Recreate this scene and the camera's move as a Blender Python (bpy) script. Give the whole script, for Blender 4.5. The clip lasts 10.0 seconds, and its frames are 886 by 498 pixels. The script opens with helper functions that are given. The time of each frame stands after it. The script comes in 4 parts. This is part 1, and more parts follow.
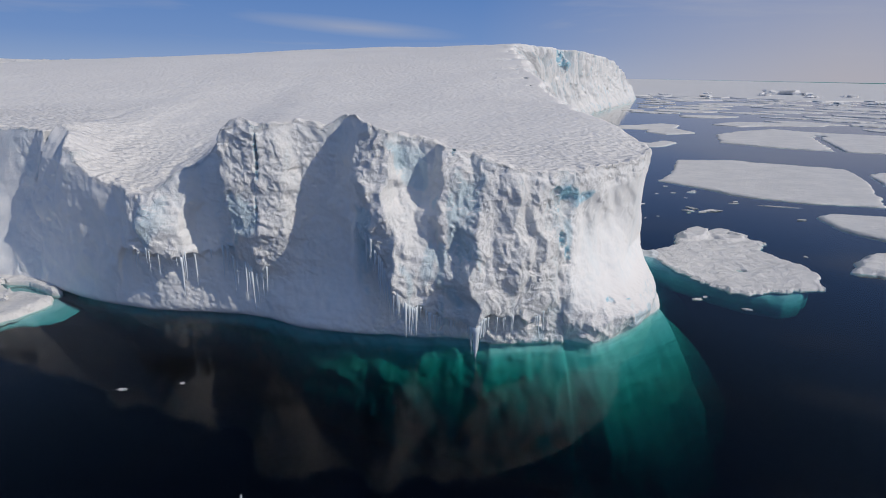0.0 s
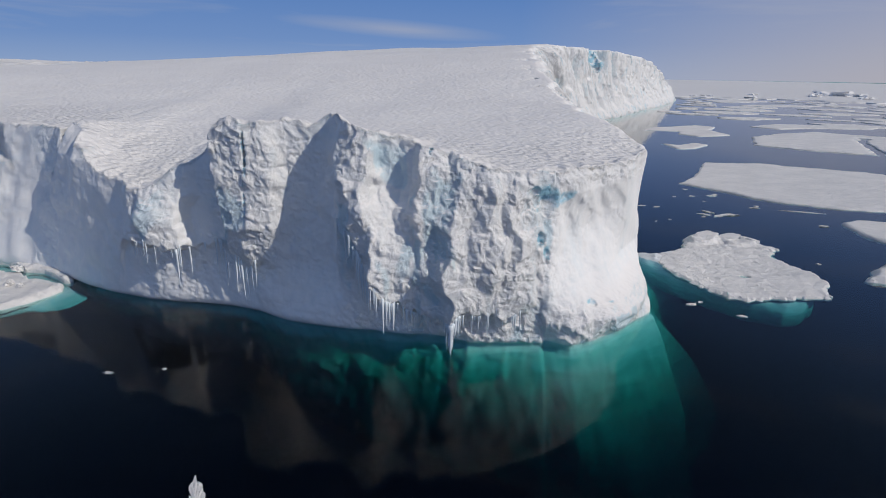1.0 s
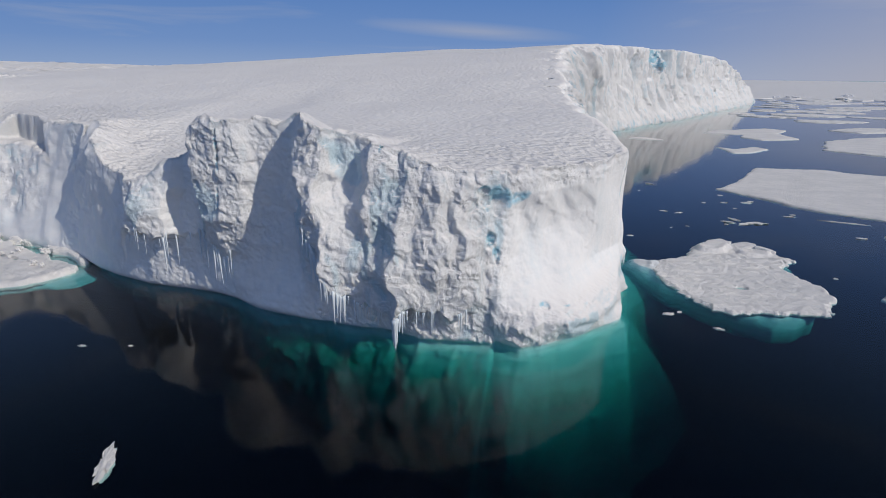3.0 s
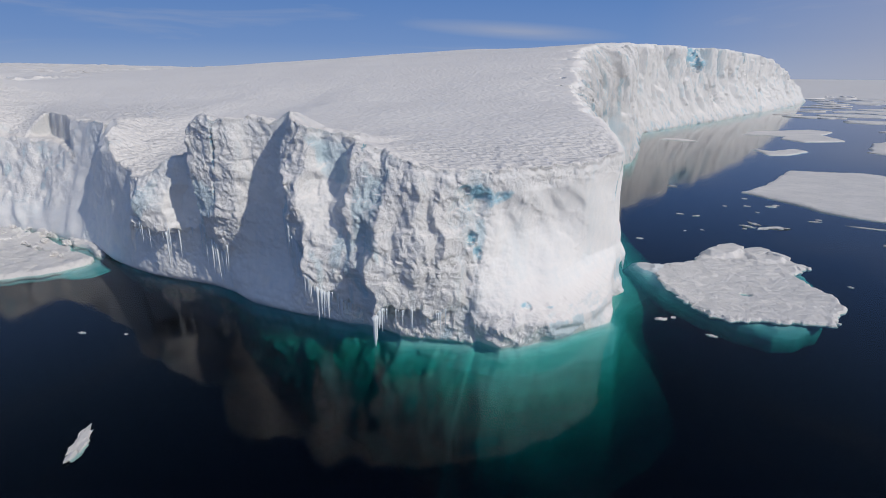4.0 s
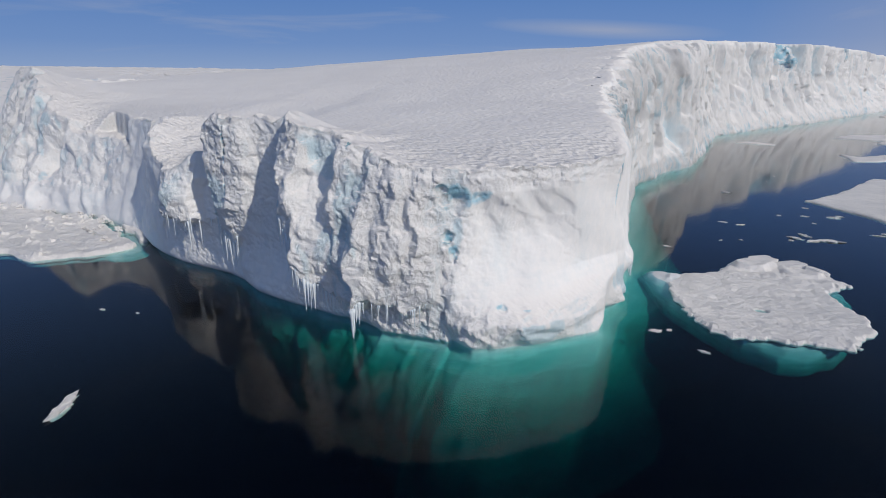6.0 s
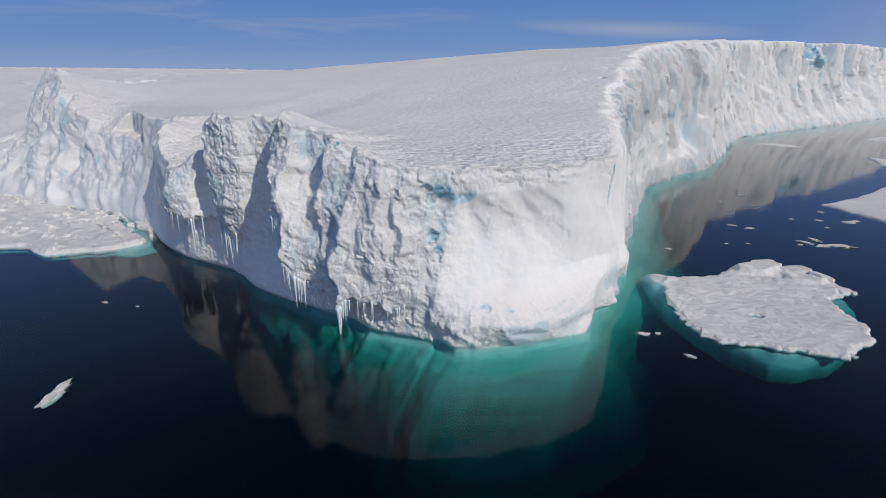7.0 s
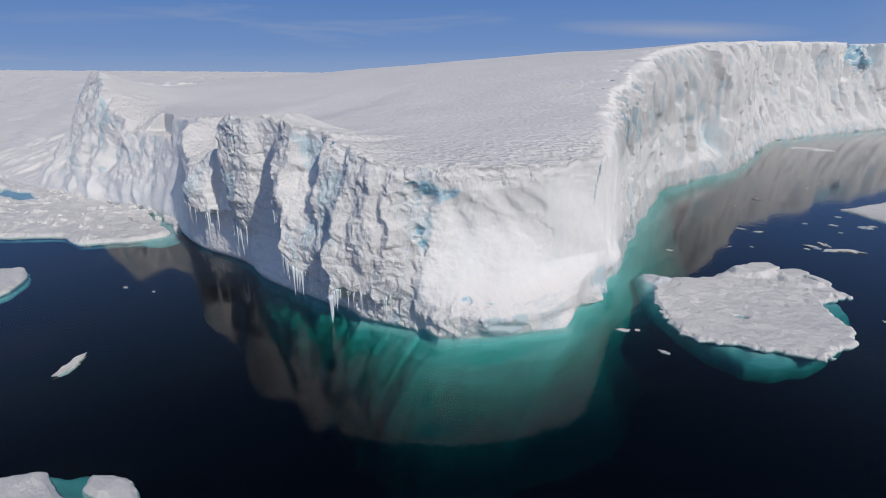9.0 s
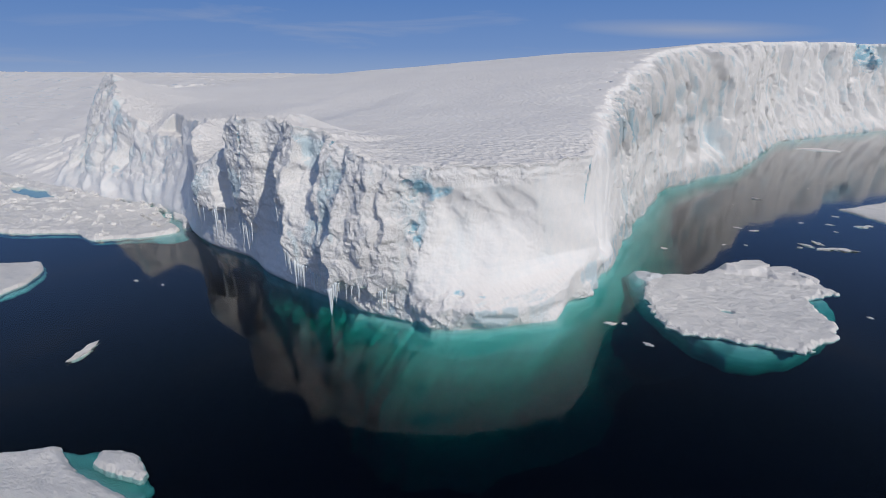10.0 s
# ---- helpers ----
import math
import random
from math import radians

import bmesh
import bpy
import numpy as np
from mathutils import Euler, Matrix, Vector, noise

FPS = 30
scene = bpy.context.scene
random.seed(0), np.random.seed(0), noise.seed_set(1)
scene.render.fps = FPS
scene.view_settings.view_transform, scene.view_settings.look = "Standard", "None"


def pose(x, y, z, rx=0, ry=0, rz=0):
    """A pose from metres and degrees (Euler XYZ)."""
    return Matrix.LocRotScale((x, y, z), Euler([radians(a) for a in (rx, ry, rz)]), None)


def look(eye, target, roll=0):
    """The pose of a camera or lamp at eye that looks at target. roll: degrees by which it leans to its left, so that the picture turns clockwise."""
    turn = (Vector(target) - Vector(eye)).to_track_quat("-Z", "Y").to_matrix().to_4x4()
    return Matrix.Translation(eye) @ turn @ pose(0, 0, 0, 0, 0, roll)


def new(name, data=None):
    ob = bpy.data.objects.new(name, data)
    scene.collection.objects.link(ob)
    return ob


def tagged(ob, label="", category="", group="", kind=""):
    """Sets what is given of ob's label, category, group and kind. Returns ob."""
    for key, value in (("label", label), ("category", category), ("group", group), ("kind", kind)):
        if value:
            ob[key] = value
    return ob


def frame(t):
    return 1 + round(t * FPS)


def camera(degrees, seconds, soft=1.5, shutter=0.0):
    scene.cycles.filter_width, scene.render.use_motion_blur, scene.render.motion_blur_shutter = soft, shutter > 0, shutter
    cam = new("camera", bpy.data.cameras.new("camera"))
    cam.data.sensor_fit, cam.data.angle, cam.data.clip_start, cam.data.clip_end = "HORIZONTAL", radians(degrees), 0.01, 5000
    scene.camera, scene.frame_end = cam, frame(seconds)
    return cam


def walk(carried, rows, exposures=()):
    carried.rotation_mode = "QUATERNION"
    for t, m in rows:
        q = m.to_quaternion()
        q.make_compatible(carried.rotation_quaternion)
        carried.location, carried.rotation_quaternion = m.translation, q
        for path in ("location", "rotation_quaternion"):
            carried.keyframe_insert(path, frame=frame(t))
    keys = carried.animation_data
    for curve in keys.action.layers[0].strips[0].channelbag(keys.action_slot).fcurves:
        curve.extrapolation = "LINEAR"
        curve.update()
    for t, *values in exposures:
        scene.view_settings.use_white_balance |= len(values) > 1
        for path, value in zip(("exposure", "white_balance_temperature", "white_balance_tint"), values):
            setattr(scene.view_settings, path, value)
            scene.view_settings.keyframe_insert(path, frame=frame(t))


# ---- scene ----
cam = camera(80.5, 10.0, soft=0.9)
PATH = [
    (0, (-1.12, -0.838, 30.235), (-1.178, 1.055, 29.594), 1.0),
    (0.5, (2.269, -1.072, 30.227), (2.142, 0.819, 29.587), 1.0),
    (1, (5.475, -1.122, 30.229), (5.281, 0.763, 29.589), 0.9),
    (1.5, (8.856, -1.016, 30.239), (8.594, 0.861, 29.599), 0.8),
    (2, (12.115, -0.783, 30.242), (11.787, 1.083, 29.603), 0.6),
    (2.5, (15.523, -0.303, 30.209), (15.132, 1.552, 29.571), 0.6),
    (4, (25.172, 1.813, 30.1), (24.589, 3.617, 29.463), 0.3),
    (4.5, (28.058, 2.691, 30.083), (27.376, 4.46, 29.446), 0.2),
    (5, (30.963, 3.666, 30.041), (30.206, 5.404, 29.404), 0.1),
    (5.5, (33.513, 4.65, 30.013), (32.706, 6.366, 29.377), 0.0),
    (7, (40.119, 7.358, 30.026), (39.186, 9.011, 29.393), -0.2),
    (7.5, (41.907, 7.754, 30.022), (40.939, 9.386, 29.39), -0.2),
    (8, (43.729, 7.939, 30.019), (42.73, 9.553, 29.389), -0.3),
    (8.5, (45.333, 7.859, 30.11), (44.31, 9.459, 29.482), -0.3),
    (9, (47.046, 7.585, 30.168), (45.998, 9.169, 29.543), -0.3),
    (9.5, (48.627, 7.111, 30.315), (47.561, 8.684, 29.69), -0.3),
    (10, (50.301, 6.403, 30.384), (49.221, 7.967, 29.761), -0.4),
]
walk(cam, [(t, look(eye, target, roll)) for t, eye, target, roll in PATH])

# ---- world, sun, exposure ----
SUN_DIR = Vector((0.745, -0.27, 0.61)).normalized()
SUN_EL = math.asin(SUN_DIR.z)
SUN_AZ = math.atan2(SUN_DIR.x, SUN_DIR.y)
scene.view_settings.exposure = 0.0
scene.cycles.transparent_max_bounces = 64


def build_world():
    world = bpy.data.worlds.new("antarctic_sky")
    scene.world = world
    world.use_nodes = True
    nt = world.node_tree
    nt.nodes.clear()
    n, l = nt.nodes.new, nt.links.new
    out = n("ShaderNodeOutputWorld")
    bg = n("ShaderNodeBackground")
    sky = n("ShaderNodeTexSky")
    sky.sky_type = "NISHITA"
    sky.sun_disc = False
    sky.sun_elevation = SUN_EL
    sky.sun_rotation = SUN_AZ
    sky.altitude = 0
    sky.air_density = 1.0
    sky.dust_density = 0.1
    sky.ozone_density = 2.0
    # thin high cirrus, stretched along the horizon
    tc = n("ShaderNodeTexCoord")
    mp = n("ShaderNodeMapping")
    mp.inputs["Scale"].default_value = (2.6, 2.6, 22.0)
    mp.inputs["Location"].default_value = (0.35, 0.1, 0.6)
    ns = n("ShaderNodeTexNoise")
    ns.inputs["Scale"].default_value = 1.0
    ns.inputs["Detail"].default_value = 7.0
    ns.inputs["Roughness"].default_value = 0.55
    ns.inputs["Distortion"].default_value = 0.5
    ramp = n("ShaderNodeValToRGB")
    ramp.color_ramp.elements[0].position = 0.55
    ramp.color_ramp.elements[0].color = (0, 0, 0, 1)
    ramp.color_ramp.elements[1].position = 0.80
    ramp.color_ramp.elements[1].color = (0.4, 0.4, 0.4, 1)
    mix = n("ShaderNodeMix")
    mix.data_type = "RGBA"
    mix.inputs["B"].default_value = (5.8, 6.0, 6.9, 1)
    # one thin wedge of cirrus low in the north, sinking to the east
    sep = n("ShaderNodeSeparateXYZ")
    l(tc.outputs["Generated"], sep.inputs[0])
    tilt = n("ShaderNodeMath")
    tilt.operation = "MULTIPLY_ADD"
    tilt.inputs[1].default_value = 0.06
    l(sep.outputs["X"], tilt.inputs[0])
    l(sep.outputs["Z"], tilt.inputs[2])
    flatten = n("ShaderNodeCombineXYZ")
    l(sep.outputs["X"], flatten.inputs["X"])
    l(tilt.outputs[0], flatten.inputs["Z"])
    squeeze = n("ShaderNodeMapping")
    squeeze.inputs["Scale"].default_value = (5.0, 0.0, 62.0)
    wedge = n("ShaderNodeVectorMath")
    wedge.operation = "DISTANCE"
    wedge.inputs[1].default_value = (-0.19 * 5.0, 0.0, 0.060 * 62.0)
    near = n("ShaderNodeMapRange")
    near.inputs["From Min"].default_value, near.inputs["From Max"].default_value = 0.15, 1.0
    near.inputs["To Min"].default_value, near.inputs["To Max"].default_value = 1.0, 0.0
    puff = n("ShaderNodeMath")
    puff.operation = "MULTIPLY"
    most = n("ShaderNodeMath")
    most.operation = "MAXIMUM"
    l(flatten.outputs[0], squeeze.inputs["Vector"])
    l(squeeze.outputs[0], wedge.inputs[0])
    l(wedge.outputs["Value"], near.inputs["Value"])
    l(near.outputs[0], puff.inputs[0])
    l(ns.outputs["Fac"], puff.inputs[1])
    l(puff.outputs[0], most.inputs[0])
    l(ramp.outputs["Color"], most.inputs[1])
    l(tc.outputs["Generated"], mp.inputs["Vector"])
    l(mp.outputs[0], ns.inputs["Vector"])
    l(ns.outputs["Fac"], ramp.inputs["Fac"])
    l(most.outputs[0], mix.inputs["Factor"])
    # pale haze on the horizon, thicker to the east, clear blue above it
    low = n("ShaderNodeValToRGB")
    e = low.color_ramp.elements
    e[0].position, e[0].color = 0.0, (3.6, 5.0, 7.8, 1)
    e[1].position, e[1].color = 0.30, (0.95, 2.1, 5.8, 1)
    e.new(0.05).color = (2.2, 3.8, 7.4, 1)
    e.new(0.14).color = (1.3, 2.9, 6.8, 1)
    l(sep.outputs["Z"], low.inputs["Fac"])
    veil = n("ShaderNodeMath")
    veil.operation = "MULTIPLY_ADD"
    l(sep.outputs["X"], veil.inputs[0])
    veil.inputs[1].default_value, veil.inputs[2].default_value = 1.9, -0.05
    veil.use_clamp = True
    thin = n("ShaderNodeMapRange")
    l(sep.outputs["Z"], thin.inputs["Value"])
    thin.inputs["From Min"].default_value, thin.inputs["From Max"].default_value = 0.0, 0.27
    thin.inputs["To Min"].default_value, thin.inputs["To Max"].default_value = 1.0, 0.0
    both = n("ShaderNodeMath")
    both.operation = "MULTIPLY"
    l(veil.outputs[0], both.inputs[0])
    l(thin.outputs[0], both.inputs[1])
    hazy = n("ShaderNodeMix")
    hazy.data_type = "RGBA"
    l(both.outputs[0], hazy.inputs["Factor"])
    l(low.outputs[0], hazy.inputs["A"])
    hazy.inputs["B"].default_value = (5.7, 5.6, 6.4, 1)
    high = n("ShaderNodeMapRange")
    l(sep.outputs["Z"], high.inputs["Value"])
    high.inputs["From Min"].default_value, high.inputs["From Max"].default_value = 0.18, 0.5
    up = n("ShaderNodeMix")
    up.data_type = "RGBA"
    l(high.outputs[0], up.inputs["Factor"])
    l(hazy.outputs["Result"], up.inputs["A"])
    l(sky.outputs[0], up.inputs["B"])
    l(up.outputs["Result"], mix.inputs["A"])
    l(mix.outputs["Result"], bg.inputs["Color"])
    bg.inputs["Strength"].default_value = 0.071
    l(bg.outputs[0], out.inputs[0])


build_world()
sun = new("sun", bpy.data.lights.new("sun", "SUN"))
sun.data.energy = 2.22
sun.data.angle = radians(0.55)
sun.data.color = (1.0, 0.925, 0.825)
sun.rotation_mode = "QUATERNION"
sun.rotation_quaternion = SUN_DIR.to_track_quat("Z", "Y")


# ---- materials ----
def material(name):
    m = bpy.data.materials.new(name)
    m.use_nodes = True
    m.node_tree.nodes.clear()
    return m, m.node_tree.nodes.new, m.node_tree.links.new


def noise_tex(n, l, vec, scale, detail=4.0, rough=0.55):
    t = n("ShaderNodeTexNoise")
    t.inputs["Scale"].default_value = scale
    t.inputs["Detail"].default_value = detail
    t.inputs["Roughness"].default_value = rough
    l(vec, t.inputs["Vector"])
    return t.outputs["Fac"]


def ramp_of(n, l, fac, a, b, ca, cb):
    r = n("ShaderNodeValToRGB")
    r.color_ramp.elements[0].position, r.color_ramp.elements[1].position = a, b
    r.color_ramp.elements[0].color, r.color_ramp.elements[1].color = (*ca, 1), (*cb, 1)
    l(fac, r.inputs["Fac"])
    return r.outputs["Color"]


def mixed(n, l, fac, a, b):
    x = n("ShaderNodeMix")
    x.data_type = "RGBA"
    for sock, v in (("Factor", fac), ("A", a), ("B", b)):
        if isinstance(v, (tuple, float)):
            x.inputs[sock].default_value = (*v, 1) if isinstance(v, tuple) else v
        else:
            l(v, x.inputs[sock])
    return x.outputs["Result"]


def mapped(n, l, vec, scale):
    m = n("ShaderNodeMapping")
    m.inputs["Scale"].default_value = scale
    l(vec, m.inputs["Vector"])
    return m.outputs[0]


def ice_material():
    """Wind-packed snow on flat parts, fractured white to blue glacier ice on steep ones."""
    m, n, l = material("glacier_ice")
    geo = n("ShaderNodeNewGeometry")
    pos = geo.outputs["Position"]
    sep = n("ShaderNodeSeparateXYZ")
    l(geo.outputs["Normal"], sep.inputs[0])
    flat = ramp_of(n, l, sep.outputs["Z"], 0.55, 0.85, (0, 0, 0), (1, 1, 1))
    # snow
    s1 = noise_tex(n, l, mapped(n, l, pos, (0.05, 0.08, 0.08)), 1.0, 5.0)
    snow = ramp_of(n, l, s1, 0.3, 0.7, (0.89, 0.862, 0.845), (0.94, 0.912, 0.888))
    # ice
    i1 = noise_tex(n, l, mapped(n, l, pos, (0.22, 0.22, 0.10)), 1.0, 5.0, 0.6)
    i2 = noise_tex(n, l, mapped(n, l, pos, (1.1, 1.1, 0.6)), 1.0, 4.0, 0.6)
    ice = ramp_of(n, l, i2, 0.3, 0.65, (0.85, 0.86, 0.865), (0.91, 0.90, 0.89))
    blue = ramp_of(n, l, i1, 0.53, 0.70, (0, 0, 0), (0.6, 0.6, 0.6))
    chipped = n("ShaderNodeAttribute")
    chipped.attribute_name = "broken"
    bluer = n("ShaderNodeMath")
    bluer.operation = "MULTIPLY"
    l(blue, bluer.inputs[0])
    l(chipped.outputs["Fac"], bluer.inputs[1])
    ice = mixed(n, l, bluer.outputs[0], ice, (0.42, 0.64, 0.75))
    bared = n("ShaderNodeAttribute")
    bared.attribute_name = "blue_ice"
    ice = mixed(n, l, bared.outputs["Fac"], ice, (0.24, 0.58, 0.74))
    d1 = noise_tex(n, l, mapped(n, l, pos, (0.16, 0.16, 0.30)), 1.0, 6.0, 0.65)
    ice = mixed(n, l, ramp_of(n, l, d1, 0.68, 0.78, (0, 0, 0), (0.12, 0.12, 0.12)), ice, (0.46, 0.47, 0.46))
    col = mixed(n, l, flat, ice, snow)
    # relief: wind-carved hollows on the snow, chipped and scalloped ice on the faces
    sast = noise_tex(n, l, mapped(n, l, pos, (0.75, 1.5, 1.0)), 1.0, 4.0, 0.6)
    pits = n("ShaderNodeTexVoronoi")
    pits.feature = "SMOOTH_F1"
    pits.inputs["Scale"].default_value = 1.0
    l(mapped(n, l, pos, (1.25, 1.9, 1.0)), pits.inputs["Vector"])
    crust = noise_tex(n, l, mapped(n, l, pos, (1.1, 1.1, 0.7)), 1.0, 3.0, 0.5)
    fine = noise_tex(n, l, mapped(n, l, pos, (3.2, 3.2, 3.0)), 1.0, 5.0, 0.72)
    snow_h = n("ShaderNodeMath")
    snow_h.operation = "MULTIPLY_ADD"
    l(pits.outputs["Distance"], snow_h.inputs[0])
    snow_h.inputs[1].default_value = 1.2
    wide = n("ShaderNodeMath")
    wide.operation = "MULTIPLY"
    l(sast, wide.inputs[0])
    wide.inputs[1].default_value = 2.0
    l(wide.outputs[0], snow_h.inputs[2])
    ice_h = n("ShaderNodeMath")
    ice_h.operation = "MULTIPLY_ADD"
    l(crust, ice_h.inputs[0])
    ice_h.inputs[1].default_value = 0.25
    sharp = n("ShaderNodeMath")
    sharp.operation = "MULTIPLY"
    l(fine, sharp.inputs[0])
    sharp.inputs[1].default_value = 2.3
    l(sharp.outputs[0], ice_h.inputs[2])
    both = mixed(n, l, flat, ice_h.outputs[0], snow_h.outputs[0])
    broken = n("ShaderNodeAttribute")
    broken.attribute_name = "broken"
    b = n("ShaderNodeBump")
    b.inputs["Distance"].default_value = 0.30
    l(broken.outputs["Fac"], b.inputs["Strength"])
    l(both, b.inputs["Height"])
    p = n("ShaderNodeBsdfPrincipled")
    p.inputs["Roughness"].default_value = 0.62
    p.inputs["IOR"].default_value = 1.31
    p.inputs["Specular IOR Level"].default_value = 0.3
    l(col, p.inputs["Base Color"])
    l(b.outputs[0], p.inputs["Normal"])
    l(p.outputs[0], n("ShaderNodeOutputMaterial").inputs[0])
    return m


def snow_material():
    """Old snow on sea ice, slightly hollowed by wind and melt."""
    m, n, l = material("sea_ice_snow")
    pos = n("ShaderNodeNewGeometry").outputs["Position"]
    s1 = noise_tex(n, l, mapped(n, l, pos, (0.10, 0.16, 0.12)), 1.0, 6.0, 0.65)
    s2 = noise_tex(n, l, mapped(n, l, pos, (0.5, 0.9, 0.7)), 1.0, 5.0, 0.65)
    c = ramp_of(n, l, s1, 0.32, 0.66, (0.80, 0.785, 0.775), (0.94, 0.912, 0.888))
    grey = ramp_of(n, l, s2, 0.50, 0.70, (0, 0, 0), (0.55, 0.55, 0.55))
    c = mixed(n, l, grey, c, (0.70, 0.695, 0.69))
    wide = noise_tex(n, l, mapped(n, l, pos, (0.45, 0.8, 0.6)), 1.0, 3.0, 0.55)
    fine = noise_tex(n, l, mapped(n, l, pos, (2.2, 3.0, 2.4)), 1.0, 6.0, 0.72)
    rise = n("ShaderNodeMath")
    rise.operation = "MULTIPLY_ADD"
    l(wide, rise.inputs[0])
    rise.inputs[1].default_value = 1.6
    l(fine, rise.inputs[2])
    b = n("ShaderNodeBump")
    b.inputs["Strength"].default_value = 0.75
    b.inputs["Distance"].default_value = 0.36
    l(rise.outputs[0], b.inputs["Height"])
    p = n("ShaderNodeBsdfPrincipled")
    p.inputs["Roughness"].default_value = 0.65
    p.inputs["Specular IOR Level"].default_value = 0.25
    l(c, p.inputs["Base Color"])
    l(b.outputs[0], p.inputs["Normal"])
    l(p.outputs[0], n("ShaderNodeOutputMaterial").inputs[0])
    return m


def ledge_material():
    """Bare, water-soaked ice below the surface, greyer than the snow above: murk's dimming is put into its colour."""
    m, n, l = material("murk_dimmed_ice")
    pos = n("ShaderNodeNewGeometry").outputs["Position"]
    a = noise_tex(n, l, mapped(n, l, pos, (0.25, 0.25, 0.25)), 1.0, 5.0, 0.6)
    d = n("ShaderNodeBsdfDiffuse")
    l(ramp_of(n, l, a, 0.3, 0.7, (0.52, 0.55, 0.58), (0.80, 0.82, 0.84)), d.inputs["Color"])
    l(d.outputs[0], n("ShaderNodeOutputMaterial").inputs[0])
    return m


def water_material():
    """Calm sea surface: mirror by Fresnel, clear below."""
    m, n, l = material("sea_water")
    pos = n("ShaderNodeNewGeometry").outputs["Position"]
    r1 = noise_tex(n, l, mapped(n, l, pos, (0.3, 0.5, 1.0)), 1.0, 1.0)
    b = n("ShaderNodeBump")
    b.inputs["Strength"].default_value = 0.06
    b.inputs["Distance"].default_value = 0.12
    l(r1, b.inputs["Height"])
    side = n("ShaderNodeLayerWeight")
    side.inputs["Blend"].default_value = 0.5
    steep = n("ShaderNodeMath")
    steep.operation = "POWER"
    l(side.outputs["Facing"], steep.inputs[0])
    steep.inputs[1].default_value = 5.0
    fr = n("ShaderNodeMath")
    fr.operation = "MULTIPLY_ADD"
    l(steep.outputs[0], fr.inputs[0])
    fr.inputs[1].default_value, fr.inputs[2].default_value = 0.98, 0.02
    g = n("ShaderNodeBsdfGlossy")
    g.inputs["Color"].default_value = (1, 1, 1, 1)
    g.inputs["Roughness"].default_value = 0.065
    l(b.outputs[0], g.inputs["Normal"])
    t = n("ShaderNodeBsdfTransparent")
    t.inputs["Color"].default_value = (0.70, 0.88, 0.89, 1)
    x = n("ShaderNodeMixShader")
    l(fr.outputs[0], x.inputs[0])
    l(t.outputs[0], x.inputs[1])
    l(g.outputs[0], x.inputs[2])
    l(x.outputs[0], n("ShaderNodeOutputMaterial").inputs[0])
    return m


def depth_material(name, tint):
    """A layer of clear sea water that takes out the red first."""
    m, n, l = material(name)
    t = n("ShaderNodeBsdfTransparent")
    t.inputs["Color"].default_value = (*tint, 1)
    l(t.outputs[0], n("ShaderNodeOutputMaterial").inputs[0])
    return m


def deep_material():
    m, n, l = material("deep_water")
    pos = n("ShaderNodeNewGeometry").outputs["Position"]
    f = noise_tex(n, l, mapped(n, l, pos, (0.02, 0.02, 0.02)), 1.0, 3.0)
    p = n("ShaderNodeBsdfDiffuse")
    l(mixed(n, l, f, (0.006, 0.035, 0.20), (0.007, 0.04, 0.24)), p.inputs["Color"])
    l(p.outputs[0], n("ShaderNodeOutputMaterial").inputs[0])
    return m


def icicle_material():
    m, n, l = material("icicle_ice")
    pos = n("ShaderNodeNewGeometry").outputs["Position"]
    f = noise_tex(n, l, mapped(n, l, pos, (6.0, 6.0, 2.0)), 1.0, 3.0)
    p = n("ShaderNodeBsdfPrincipled")
    l(mixed(n, l, f, (0.66, 0.76, 0.84), (0.85, 0.88, 0.90)), p.inputs["Base Color"])
    p.inputs["Roughness"].default_value = 0.25
    p.inputs["IOR"].default_value = 1.31
    l(p.outputs[0], n("ShaderNodeOutputMaterial").inputs[0])
    return m


ICE = ice_material()
SNOW = snow_material()
LEDGE = ledge_material()
WATER = water_material()
DEEP = deep_material()
ICICLE = icicle_material()


# ---- numeric tools ----
def hashed(seed, *cells):
    h = np.full(cells[0].shape, (seed * 2654435761) & 0xFFFFFFFF, np.uint32)
    for c, k in zip(cells, (374761393, 668265263, 2246822519)):
        h = (h ^ (c.astype(np.int64).astype(np.uint32) * np.uint32(k))) * np.uint32(3266489917)
        h ^= h >> np.uint32(15)
    h = h * np.uint32(668265263)
    h ^= h >> np.uint32(13)
    return h.astype(np.float32) / np.float32(4294967295.0) * 2 - 1


def vnoise(seed, *p):
    """Smooth value noise, -1 to 1, in two or three dimensions."""
    p = np.broadcast_arrays(*p)
    base = [np.floor(q) for q in p]
    w = [(q - b).astype(np.float32) for q, b in zip(p, base)]
    w = [t * t * t * (t * (t * 6 - 15) + 10) for t in w]
    total = 0
    for corner in range(1 << len(p)):
        weight, cells = 1, []
        for k in range(len(p)):
            bit = corner >> k & 1
            cells.append(base[k] + bit)
            weight = weight * (w[k] if bit else 1 - w[k])
        total = total + weight * hashed(seed, *cells)
    return total


def fbm(seed, octaves, *p):
    out, amp, norm = 0, 1.0, 0
    for o in range(octaves):
        out = out + amp * vnoise(seed + 17 * o, *[q * 2.03 ** o for q in p])
        norm += amp
        amp *= 0.5
    return out / norm


def billow(seed, octaves, *p):
    out, amp, norm = 0, 1.0, 0
    for o in range(octaves):
        out = out + amp * (1 - 2.2 * np.abs(vnoise(seed + 31 * o, *[q * 2.1 ** o for q in p])))
        norm += amp
        amp *= 0.5
    return out / norm


